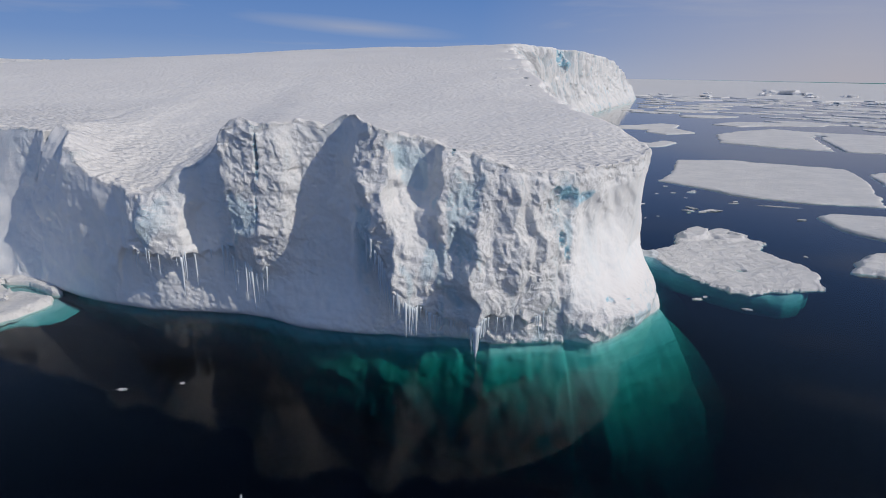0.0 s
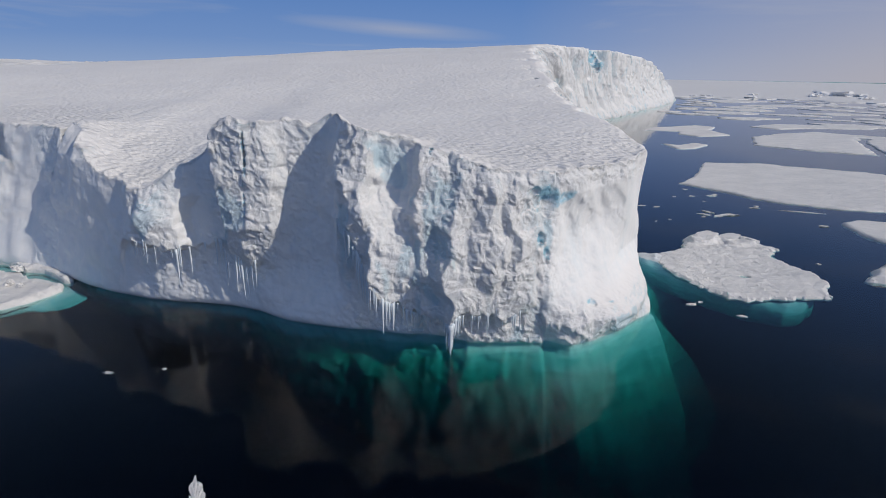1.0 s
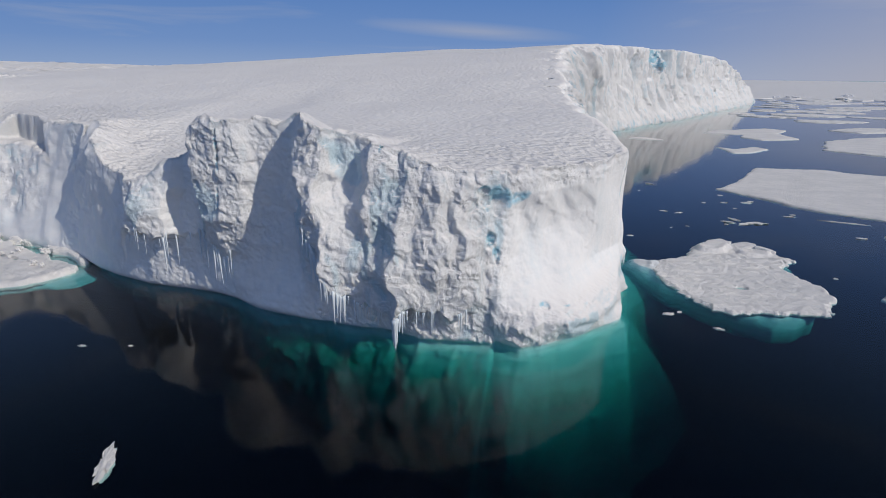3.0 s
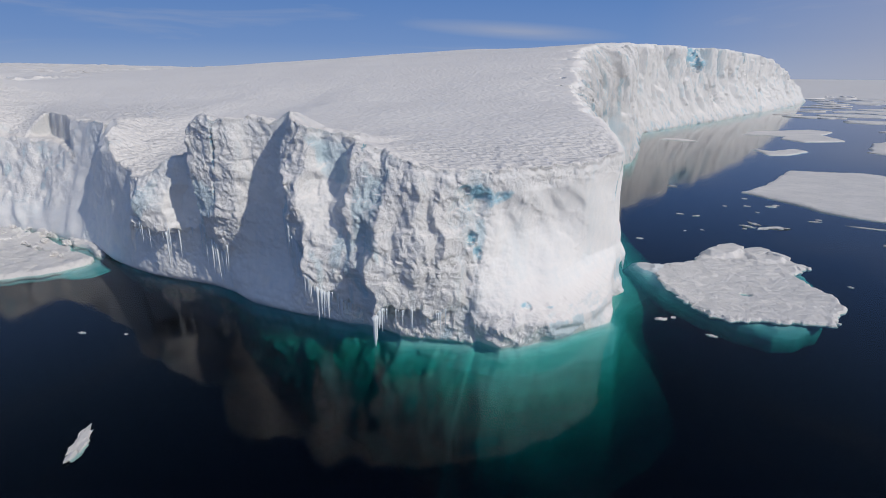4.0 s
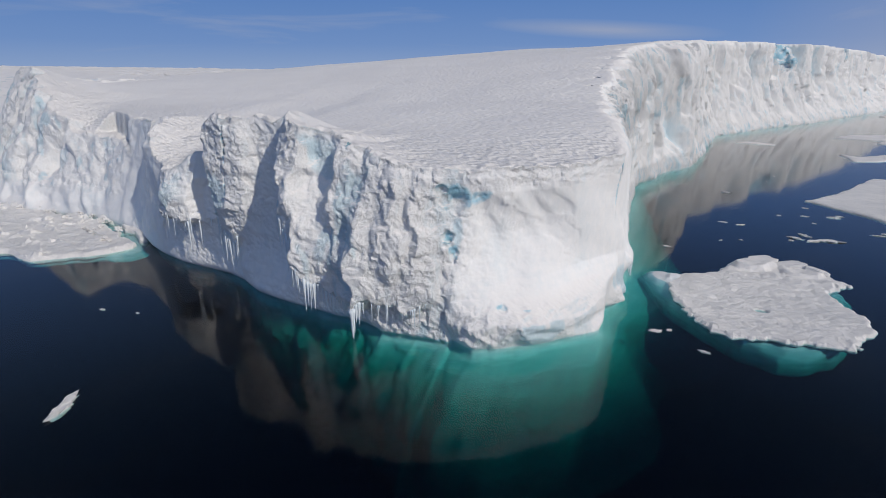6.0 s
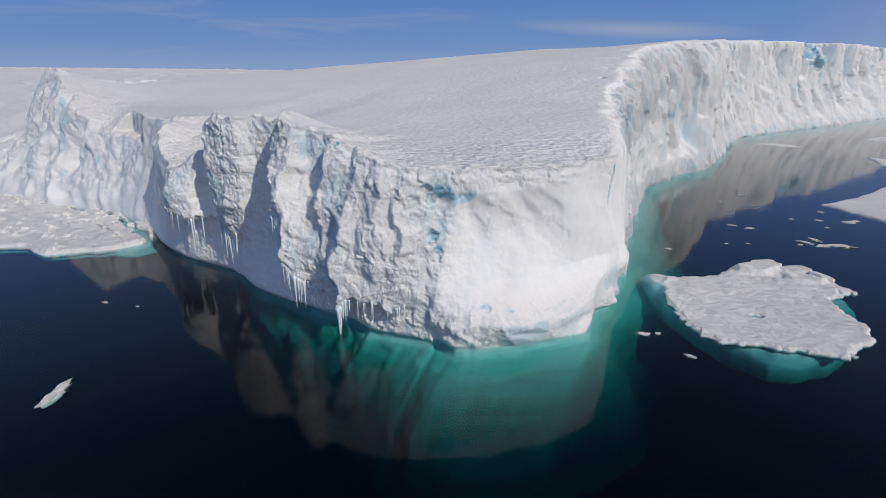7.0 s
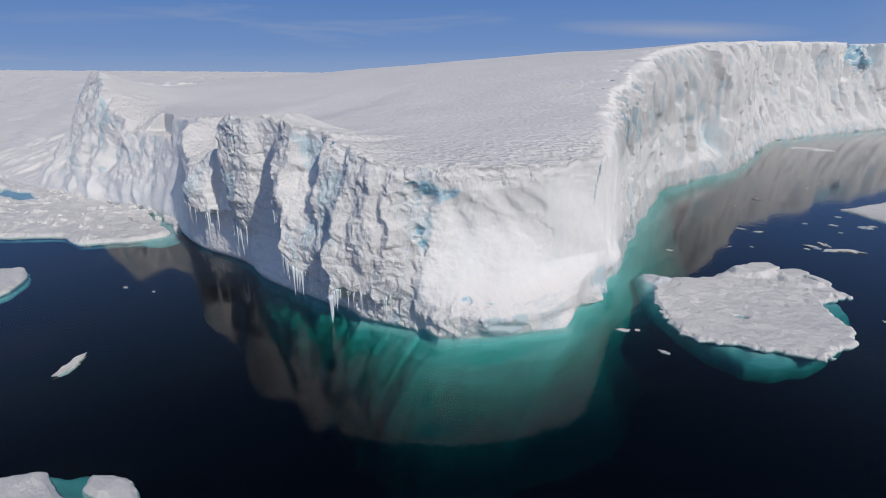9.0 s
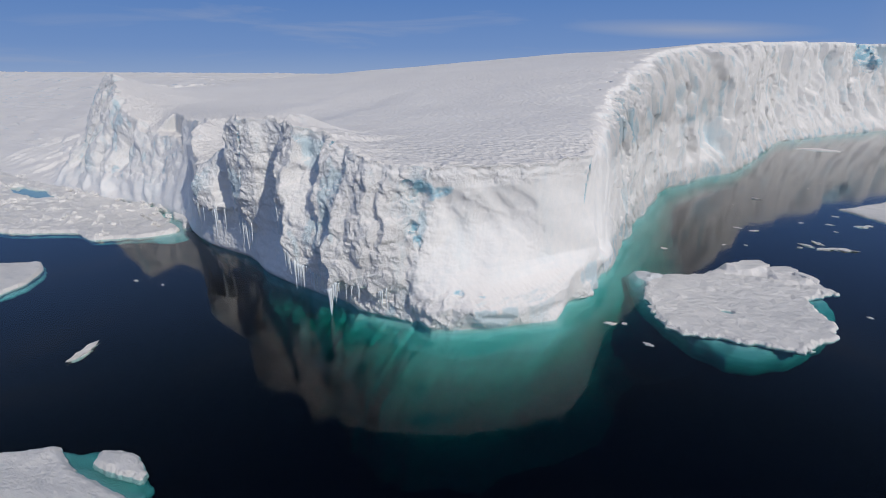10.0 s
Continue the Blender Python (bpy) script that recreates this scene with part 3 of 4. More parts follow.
HOLLOWS = [  # centre and half sizes of hollows broken into the ice
    (11.9, 57.6, 16.6, 2.1, 1.3, 1.5), (9.9, 57.0, 17.6, 0.8, 0.9, 0.7), (14.2, 59.0, 16.6, 1.3, 1.0, 0.9), (10.7, 57.0, 12.3, 0.6, 0.9, 0.8), (11.6, 56.8, 10.6, 0.45, 0.8, 1.0), (-1.9, 56.6, 21.0, 0.3, 0.7, 1.7),
    (14.6, 54.6, 5.2, 1.1, 1.0, 0.8), (16.6, 55.6, 4.6, 0.9, 0.8, 0.6), (17.5, 57.4, 4.7, 0.7, 0.7, 0.6), (20.4, 58.6, 4.6, 0.9, 0.8, 0.7),
    (-24.15, 57.4, 20.6, 0.16, 0.9, 2.6), (-24.6, 56.7, 15.6, 0.16, 0.8, 2.2), (-4.3, 55.0, 13.4, 1.1, 0.5, 0.16),
    (26.7, 76.5, 16.8, 1.2, 0.16, 3.2), (73.0, 400.0, 45.0, 13.0, 14.0, 11.0), (66.0, 385.0, 40.0, 4.0, 3.0, 7.0), (113.0, 500.0, 44.0, 8.0, 6.0, 10.0),
    (93.0, 440.0, 38.0, 4.0, 3.0, 7.0),
]


def berg_field(xs, ys, zs):
    X, Z = np.meshgrid(xs, zs, indexing="ij")
    f = (front(X, Z)[:, None, :] - ys[None, :, None]).astype(np.float32)
    Y, Z = np.meshgrid(ys, zs, indexing="ij")
    f = smax(f, (xs[:, None, None] - flank(Y, Z)[None]).astype(np.float32), np.float32(1.0))
    X, Y = np.meshgrid(xs, ys, indexing="ij")
    turn = (0.35 + np.interp(Y, [74, 88, 120, 200, 260, 400], [0, 4.0, 9.0, 13.0, 6.0, 2.0]) * smooth(X, 8, 20)).astype(np.float32)
    f = smax(f, (zs[None, None, :] - plateau(X, Y)[:, :, None]).astype(np.float32), turn[:, :, None])
    for cx, cy, cz, a, b, c in HOLLOWS:
        i = [slice(*np.searchsorted(g, (m - 2 * h, m + 2 * h))) for g, m, h in ((xs, cx, a), (ys, cy, b), (zs, cz, c))]
        q = np.sqrt(((xs[i[0]] - cx)[:, None, None] / a) ** 2 + ((ys[i[1]] - cy)[None, :, None] / b) ** 2 + ((zs[i[2]] - cz)[None, None, :] / c) ** 2)
        if q.size:
            gx, gy, gz = np.meshgrid(xs[i[0]], ys[i[1]], zs[i[2]], indexing="ij")
            q = q + (0.45 * fbm(111, 3, gx / (0.9 * max(a, 0.8)), gy / max(b, 0.8), gz / (0.9 * c)) if min(a, b, c) > 0.4 else 0)
            f[tuple(i)] = np.maximum(f[tuple(i)], ((1 - q) * min(a, b, c)).astype(np.float32))
    near = np.argwhere((np.abs(f) < 0.9) & (zs > 0.2)[None, None, :])
    i = tuple(near.T)
    px, py, pz = xs[i[0]], ys[i[1]], zs[i[2]]
    steep = smooth(plateau(px, py) - pz, 0.3, 2.2)
    patch = (0.35 + 0.65 * smooth(fbm(99, 2, px / 7.0, pz / 6.0), -0.2, 0.25)) * np.interp(px, [-62, -58, -44, -40, 12, 17], [1, 0.3, 0.3, 1, 1, 0.25])
    f[i] += (steep * patch * (0.13 * billow(97, 3, px / 1.2, py / 1.2, pz / 1.0) + 0.085 * vnoise(96, px / 0.36, py / 0.36, pz / 0.30))).astype(np.float32)
    cliff = smooth(py, 84, 110) * smooth(px, 0, 12)
    ragged = smooth(plateau(px, py) - pz, -0.1, 0.9)
    f[i] += (ragged * cliff * (0.5 * billow(92, 2, px / 7.0, (py + 0.7 * pz) / 7.0, pz / 14.0) + 0.55 * billow(95, 3, px / 2.6, (py + 0.5 * pz) / 2.6, pz / 6.0) + 0.22 * billow(93, 2, px / 1.0, (py - 0.4 * pz) / 1.0, pz / 2.2) + 0.14 * vnoise(94, px / 0.7, py / 0.7, pz / 1.0))).astype(np.float32)
    rubble = 1 - smooth(px, -140, -130)
    f[i] += (rubble * (0.9 * billow(91, 3, px / 5.0, py / 4.0, pz / 4.0) + 0.5 * facets(90, px / 2.2, py / 2.0))).astype(np.float32)
    f[i] += (0.6 * steep * smooth(py, 125, 180) * billow(98, 3, px / 4.5, py / 4.5, pz / 24.0)).astype(np.float32)
    return f


iceberg = tagged(new("iceberg"), "huge white tabular iceberg with fluted cliffs and a snow plateau", "iceberg")


def broken_body(name, xs, ys, zs):
    """The zero surface as a part of the iceberg, each vertex knowing how broken its ice is."""
    verts, quads = surface(berg_field(xs, ys, zs), xs, ys, zs)
    me = mesh_of(name, verts, quads, ICE)
    x, y, z = verts.T
    depth_in = plateau(x, y) - z
    chipped = 0.12 + 0.5 * brokenness(x, z) * smooth(depth_in, 0.2, 1.5) + 0.45 * smooth(y, 82, 96) * smooth(x, 0, 10) * smooth(depth_in, 0.4, 2.0)
    edge = np.interp(x, FRONT[:, 0], FRONT[:, 7])
    carved = 0.42 + 0.50 * (1 - smooth(y - edge + 5 * fbm(195, 3, x / 12.0, y / 8.0), 8, 26))
    value = chipped + (carved - chipped) * (1 - smooth(depth_in, 0.2, 0.9))
    me.attributes.new("broken", "FLOAT", "POINT").data.foreach_set("value", np.clip(value, 0, 1).astype(np.float32))
    bared = np.zeros(len(verts))
    for cx, cy, cz, a, b, c in HOLLOWS:
        q = np.sqrt(((x - cx) / a) ** 2 + ((y - cy) / b) ** 2 + ((z - cz) / c) ** 2)
        bared = np.maximum(bared, 0.78 * (1 - smooth(q + 0.5 * fbm(193, 3, x, y, z), 0.8, 1.25)))
    seam = smooth(-fbm(191, 3, x / 3.0, y / 3.0, z / 7.0), 0.22, 0.42) * smooth(brokenness(x, z), 0.4, 0.8) * smooth(depth_in, 0.6, 2.0)
    bared = np.maximum(bared, 0.34 * seam)
    bared = np.maximum(bared, 0.35 * np.clip(slit(y, z), 0, 1) * smooth(y, 98, 102) * smooth(depth_in, 0.5, 2.0))
    me.attributes.new("blue_ice", "FLOAT", "POINT").data.foreach_set("value", bared.astype(np.float32))
    me.polygons.foreach_set("use_smooth", value[quads].mean(1) * (depth_in[quads].mean(1) > 0.5) < 0.36)
    return part(name, me, iceberg)


G = 0.175
broken_body("cliff_front", steps((-67, 31, G), (31, 36, 0.9)), steps((38, 50.4, 0.9), (50.4, 79, G)), steps((-13, -6, 0.8), (-6, -1.2, 0.4), (-1.2, 27, G), (27, 33, 0.8)))
broken_body("headland", steps((-640, -200, 9.0), (-200, -165, 1.6), (-165, -132, 0.8), (-132, -65, 0.42)), steps((38, 60, 0.9), (60, 92, 0.42), (92, 131, 1.5)), steps((-13, -1.2, 0.9), (-1.2, 37, 0.42)))
broken_body("snow_plateau", steps((-69, 9, 0.8)), steps((77, 131, 0.8)), steps((14, 46, 0.5)))
broken_body("flank_cliff", steps((6, 44, 0.32)), steps((77, 131, 0.32)), steps((-13, -1.2, 0.8), (-1.2, 46, 0.32)))
broken_body("far_cliff", steps((-640, -200, 12.0), (-200, 10, 4.0), (10, 110, 0.9), (110, 262, 2.0)), steps((128, 300, 0.8), (300, 440, 1.2), (440, 812, 2.2)), steps((-6, 54, 0.8)))


# ---- the sea ----
def disc(name, z, mat, label, radius=4900.0):
    bm = bmesh.new()
    rings = [0, 60, 160, 400, 1000, 2200, radius]
    loops = []
    for r in rings[1:]:
        loops.append([bm.verts.new((r * math.cos(a), 60 + r * math.sin(a), z)) for a in np.linspace(0, 2 * math.pi, 96, endpoint=False)])
    bm.faces.new(loops[0])
    for a, b in zip(loops, loops[1:]):
        for k in range(96):
            bm.faces.new((a[k], b[k], b[(k + 1) % 96], a[(k + 1) % 96]))
    return tagged(new(name, from_bmesh(name, bm, mat, False)), label, "water", kind="structure")


def water_layer(z, tint):
    """A gently waving sheet of clear water below the surface."""
    fine = 1.3
    xs = steps((-4800, -150, 465), (-150, -70, 8), (-70, -48, 1.5), (-48, 62, fine), (62, 200, 8), (200, 4900, 470))
    ys = steps((-4700, -20, 468), (-20, 5, 5), (5, 38, 1.5), (38, 108, fine), (108, 420, 12), (420, 4900, 448))
    X, Y = np.meshgrid(xs, ys, indexing="ij")
    Z = z + min(0.4, 0.45 * abs(z)) * fbm(int(-z * 40), 3, X / 3.6, Y / 3.6)
    ids = np.arange(X.size).reshape(X.shape)
    quads = np.stack([ids[:-1, :-1], ids[1:, :-1], ids[1:, 1:], ids[:-1, 1:]], -1).reshape(-1, 4)
    me = mesh_of("water_layer", np.stack([X, Y, Z], -1).reshape(-1, 3), quads, depth_material("water_depth", tint))
    return tagged(new("water_layer", me), "clear cold water darkening with depth", "water", kind="structure")


disc("water", 0.0, WATER, "calm dark blue sea with faint mirrored cliffs")
LAYERS = [-0.1 * (1.09 ** k - 1) / 0.09 for k in range(1, 27)]
for above, z in zip([0.0] + LAYERS, LAYERS):
    thick = above - z
    blue = 0.31 if z > -4 else 0.23
    water_layer(z, tuple(math.exp(-k * thick) for k in (0.85, 0.285, blue)))
disc("deep_water", -12.5, DEEP, "dark navy depth of the sea")


# ---- floes ----
def outline_distance(px, py, pts):
    """Signed distance to a closed outline, negative inside."""
    best = np.full(px.shape, 1e9)
    inside = np.zeros(px.shape, bool)
    for (x0, y0), (x1, y1) in zip(pts, pts[1:] + pts[:1]):
        ex, ey = x1 - x0, y1 - y0
        t = np.clip(((px - x0) * ex + (py - y0) * ey) / (ex * ex + ey * ey + 1e-9), 0, 1)
        best = np.minimum(best, np.hypot(px - x0 - t * ex, py - y0 - t * ey))
        cut = ((y0 > py) != (y1 > py)) & (px < (x1 - x0) * (py - y0) / ((y1 - y0) if abs(y1 - y0) > 1e-9 else 1e-9) + x0)
        inside ^= cut
    return np.where(inside, -best, best)


def floe_mesh(name, pts, height, res, seed, rough=0.15, jag=0.5, skirt=None, depth=0.6, humps=(), grooves=(), pools=(), rubble=0.0, sink=1.2, shoals=(), whole=False):
    xs0, ys0 = [p[0] for p in pts + (skirt or [])], [p[1] for p in pts + (skirt or [])]
    xs = steps((min(xs0) - 3 * res - jag, max(xs0) + 3 * res + jag, res))
    ys = steps((min(ys0) - 3 * res - jag, max(ys0) + 3 * res + jag, res))
    X, Y = np.meshgrid(xs, ys, indexing="ij")
    s = outline_distance(X, Y, pts) + 0.3 * jag + jag * fbm(seed, 5, X / (res * 12), Y / (res * 12)) + 0.35 * jag * facets(seed + 2, X / (res * 5), Y / (res * 5)) + 0.15 * jag * vnoise(seed + 4, X / (res * 2.6), Y / (res * 2.6))
    top = height * (0.8 + 0.30 * fbm(seed + 3, 4, X / 7.0, Y / 7.0)) + rough * 0.6 * fbm(seed + 5, 4, X / 1.6, Y / 1.6) + 0.5 * rough * billow(seed + 7, 3, X / 3.2, Y / 2.4) * smooth(fbm(seed + 6, 3, X / 8.0, Y / 8.0), -0.1, 0.25)
    if rubble:
        top = top + rubble * np.maximum(0, facets(seed + 30, X / 1.5, Y / 1.2)) * smooth(fbm(seed + 31, 3, X / 9.0, Y / 5.0), -0.05, 0.3)
    for hx, hy, hr, hh in humps:
        top = top + hh * smooth(-np.hypot(X - hx, Y - hy) - 0.30 * hr * fbm(seed + 8, 3, X / 4.0, Y / 4.0), -hr, -hr * 0.75)
    for gx0, gy0, gx1, gy1, wide in grooves:
        g = outline_distance(X, Y, [(gx0, gy0), (gx1, gy1)])
        g = np.abs(g) + wide * 1.2 * fbm(seed + 9, 2, X / 3.0, Y / 3.0)
        top = np.where(g < wide, top - (height + 1.2) * (1 - np.clip(g / wide, 0, 1) ** 4), top)
    for qx, qy, qa, qb in pools:
        q = np.hypot((X - qx) / qa, (Y - qy) / qb) + 0.4 * fbm(seed + 12, 3, X / 4.0, Y / 4.0)
        top = top - (top + 0.14) * (1 - smooth(q, 0.8, 1.0))
    zs = np.concatenate([np.linspace(-depth, -0.15, 6), np.linspace(0.0, top.max() + 0.3, max(6, int((top.max() + 0.3) / max(0.16, res * 0.6))))])
    up = np.maximum(s[:, :, None] + np.where(zs > 0, 1.1 * zs, 0.25 * zs)[None, None, :], zs[None, None, :] - np.maximum(top, -0.7)[:, :, None])
    F = np.maximum(up, -(zs[None, None, :] + min(depth, 0.5) * 0.92)).astype(np.float32)
    body, ledge = mesh_of(name, *surface(F, xs, ys, zs), SNOW, res > 0.5), None
    if skirt:
        low = outline_distance(X, Y, skirt) + 0.8 * fbm(seed + 21, 3, X / 4.0, Y / 4.0)
        low = np.minimum(s, low) if whole else low
        drop = 0.55 + (sink - 0.55) * smooth(s, -0.1, 1.0) + 0.12 * np.clip(s, 0, 9) + 0.05 * np.clip(s, 0, 9) ** 2 + 0.3 * fbm(seed + 25, 4, X / 3.0, Y / 3.0)
        for hx, hy, hr, hh in shoals:
            drop = drop - hh * np.exp(-((X - hx) ** 2 + (Y - hy) ** 2) / hr ** 2)
        low, drop = low[::2, ::2], drop[::2, ::2]
        down = np.maximum(low[:, :, None] + 0.4 + 0.0 * zs, zs[None, None, :] + drop[:, :, None])
        F = np.maximum(down, -(zs[None, None, :] + depth * 0.92)).astype(np.float32)
        ledge = mesh_of("submerged_ledge", *surface(F, xs[::2], ys[::2], zs), LEDGE)
    return body, ledge


def floe(label, pts, height, res, seed, **more):
    body, ledge = floe_mesh("ice_floe", pts, height, res, seed, **more)
    ob = tagged(new("ice_floe", body), label, "ice floe", "floes on the sea")
    if ledge:
        part("submerged_ledge", ledge, ob, "pale turquoise ledge under the water")
    return ob


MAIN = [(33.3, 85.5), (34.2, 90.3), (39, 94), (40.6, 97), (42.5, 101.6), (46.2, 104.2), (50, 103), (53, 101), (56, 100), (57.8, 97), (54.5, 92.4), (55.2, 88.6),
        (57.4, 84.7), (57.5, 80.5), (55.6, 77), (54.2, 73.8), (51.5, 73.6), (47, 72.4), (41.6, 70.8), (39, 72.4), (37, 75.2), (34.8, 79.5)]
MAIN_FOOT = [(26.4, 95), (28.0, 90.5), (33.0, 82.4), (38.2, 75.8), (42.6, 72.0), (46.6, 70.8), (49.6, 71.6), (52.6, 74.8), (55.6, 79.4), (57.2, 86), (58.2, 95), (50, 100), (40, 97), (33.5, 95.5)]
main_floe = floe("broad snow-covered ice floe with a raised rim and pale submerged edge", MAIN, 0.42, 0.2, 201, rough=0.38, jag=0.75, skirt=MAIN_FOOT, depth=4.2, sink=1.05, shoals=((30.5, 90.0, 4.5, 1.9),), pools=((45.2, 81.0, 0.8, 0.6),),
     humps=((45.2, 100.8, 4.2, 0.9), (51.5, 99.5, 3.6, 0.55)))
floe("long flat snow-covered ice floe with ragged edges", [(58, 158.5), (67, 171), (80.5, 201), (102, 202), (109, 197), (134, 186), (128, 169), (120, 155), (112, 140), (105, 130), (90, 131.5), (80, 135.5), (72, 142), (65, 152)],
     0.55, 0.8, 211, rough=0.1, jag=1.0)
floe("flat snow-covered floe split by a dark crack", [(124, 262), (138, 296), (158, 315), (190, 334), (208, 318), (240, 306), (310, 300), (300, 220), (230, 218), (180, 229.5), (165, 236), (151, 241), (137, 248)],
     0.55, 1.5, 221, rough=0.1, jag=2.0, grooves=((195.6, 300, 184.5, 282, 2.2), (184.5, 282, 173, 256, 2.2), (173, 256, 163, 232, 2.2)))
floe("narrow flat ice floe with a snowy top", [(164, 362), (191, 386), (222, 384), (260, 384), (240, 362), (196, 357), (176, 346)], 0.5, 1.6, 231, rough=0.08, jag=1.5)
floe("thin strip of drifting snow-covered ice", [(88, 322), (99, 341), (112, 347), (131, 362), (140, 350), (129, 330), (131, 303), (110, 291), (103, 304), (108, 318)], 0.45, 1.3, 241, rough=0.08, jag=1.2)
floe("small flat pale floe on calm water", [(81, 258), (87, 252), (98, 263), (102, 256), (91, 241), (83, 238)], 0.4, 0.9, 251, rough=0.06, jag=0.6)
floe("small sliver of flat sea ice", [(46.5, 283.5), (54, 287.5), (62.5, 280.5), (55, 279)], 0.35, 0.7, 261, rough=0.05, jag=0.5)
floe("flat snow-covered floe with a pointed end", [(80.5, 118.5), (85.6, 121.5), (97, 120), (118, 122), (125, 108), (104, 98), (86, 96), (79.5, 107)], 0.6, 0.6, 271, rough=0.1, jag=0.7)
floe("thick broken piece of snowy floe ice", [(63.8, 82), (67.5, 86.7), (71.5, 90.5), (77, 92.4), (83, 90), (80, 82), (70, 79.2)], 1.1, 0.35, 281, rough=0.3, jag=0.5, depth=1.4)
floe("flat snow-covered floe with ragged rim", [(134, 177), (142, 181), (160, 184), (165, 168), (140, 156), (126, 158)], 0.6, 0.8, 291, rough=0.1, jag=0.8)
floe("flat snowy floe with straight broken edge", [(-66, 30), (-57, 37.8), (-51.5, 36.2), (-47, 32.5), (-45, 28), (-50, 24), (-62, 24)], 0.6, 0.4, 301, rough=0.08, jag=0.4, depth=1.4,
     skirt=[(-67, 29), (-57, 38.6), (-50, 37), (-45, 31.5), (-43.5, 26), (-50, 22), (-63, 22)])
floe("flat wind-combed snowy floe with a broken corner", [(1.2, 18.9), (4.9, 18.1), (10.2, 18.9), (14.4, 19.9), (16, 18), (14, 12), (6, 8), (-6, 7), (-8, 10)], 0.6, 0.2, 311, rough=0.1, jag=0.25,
     skirt=[(0.6, 19.8), (2.2, 21.6), (6, 22.4), (11.2, 22.3), (13, 20.6), (14, 14), (4, 9), (-6, 9)], depth=2.2, sink=0.75)
floe("small rough chunk broken from a floe", [(5.7, 19.2), (4.6, 20.6), (6.2, 21.6), (8, 21.9), (10.4, 21.5), (11.2, 20.6), (8.6, 19.6)], 0.5, 0.12, 321, rough=0.2, jag=0.2, depth=0.6)
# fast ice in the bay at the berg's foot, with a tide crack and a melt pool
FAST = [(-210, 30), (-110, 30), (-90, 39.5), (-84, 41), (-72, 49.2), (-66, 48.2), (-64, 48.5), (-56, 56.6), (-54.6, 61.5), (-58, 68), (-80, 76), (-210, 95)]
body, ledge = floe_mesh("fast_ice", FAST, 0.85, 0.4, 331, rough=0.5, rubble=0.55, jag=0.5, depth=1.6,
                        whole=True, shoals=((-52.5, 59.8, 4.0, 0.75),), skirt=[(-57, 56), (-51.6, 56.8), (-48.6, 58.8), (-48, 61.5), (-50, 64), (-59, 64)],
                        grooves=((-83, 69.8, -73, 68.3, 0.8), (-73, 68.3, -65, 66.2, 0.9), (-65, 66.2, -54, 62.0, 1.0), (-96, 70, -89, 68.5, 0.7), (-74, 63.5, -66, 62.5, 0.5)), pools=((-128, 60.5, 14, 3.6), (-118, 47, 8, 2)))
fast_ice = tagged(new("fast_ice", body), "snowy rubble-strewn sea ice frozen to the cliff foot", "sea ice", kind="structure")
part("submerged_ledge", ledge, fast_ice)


# ---- icicles on the overhanging lips ----
def icicle(x, y, z, length, radius, rng):
    """A tapering, slightly knobbed icicle that hangs from (x, y, z)."""
    bm = bmesh.new()
    rings, sides = 7, 6
    dx, dy = rng.uniform(-0.04, 0.04) * length, rng.uniform(-0.03, 0.03) * length
    loops = []
    for k in range(rings):
        t = k / rings
        r = radius * (1 - t) ** 0.8 * (1 + 0.18 * math.sin(9 * t + x))
        loops.append([bm.verts.new((dx * t * t + r * math.cos(a), dy * t * t + r * math.sin(a), 0.25 - t * length)) for a in np.linspace(0, 2 * math.pi, sides, endpoint=False)])
    tip = bm.verts.new((dx, dy, 0.25 - length))
    for a, b in zip(loops, loops[1:]):
        for k in range(sides):
            bm.faces.new((a[k], b[k], b[(k + 1) % sides], a[(k + 1) % sides]))
    for k in range(sides):
        bm.faces.new((loops[-1][k], tip, loops[-1][(k + 1) % sides]))
    bm.faces.new(loops[0])
    bmesh.ops.recalc_face_normals(bm, faces=bm.faces)
    ob = part("icicle", from_bmesh("icicle", bm, ICICLE), iceberg)
    ob.location = (x, y, z)
    return ob


def hang(x, length, radius, rng, drop=0.0):
    z = float(lip_height(np.array([x]))[0]) - drop
    y = float(front_plain(np.array([x]), np.array([z + 0.5]))[0]) + 0.05
    icicle(x, y, z + 0.35, length, radius, rng)


rng = random.Random(7)
# (x along the front, length, radius)
for x, length, radius in ((-40.6, 3.2, 0.16), (-40.2, 2.0, 0.10), (-38.6, 2.2, 0.10), (-34.9, 5.6, 0.20), (-34.4, 4.2, 0.14), (-30.6, 5.0, 0.14), (-29.9, 3.2, 0.10),
                          (-27.0, 5.6, 0.15), (-26.4, 6.2, 0.18), (-25.9, 4.4, 0.14), (-25.2, 3.4, 0.14), (-11.2, 4.6, 0.14), (-9.6, 5.0, 0.16), (-9.2, 4.2, 0.13), (-8.6, 3.6, 0.13),
                          (-6.8, 4.7, 0.20), (-6.4, 3.4, 0.15), (-5.9, 2.2, 0.12), (-4.1, 2.9, 0.16), (-3.7, 1.9, 0.12), (0.9, 3.0, 0.24), (1.25, 3.4, 0.30), (1.6, 2.6, 0.22), (5.2, 2.8, 0.10)):
    hang(x, length, radius, rng)
for k in range(13):
    hang(-10.7 + 0.42 * k + rng.uniform(-0.15, 0.15), rng.uniform(2.2, 5.2), rng.uniform(0.09, 0.17), rng)
for x, length, radius in ((1.1, 4.2, 0.36), (0.6, 2.6, 0.22), (1.9, 2.2, 0.2), (2.4, 1.6, 0.13), (-33.8, 4.8, 0.16), (-28.9, 5.4, 0.13), (-24.4, 4.0, 0.13)):
    hang(x, length, radius, rng)
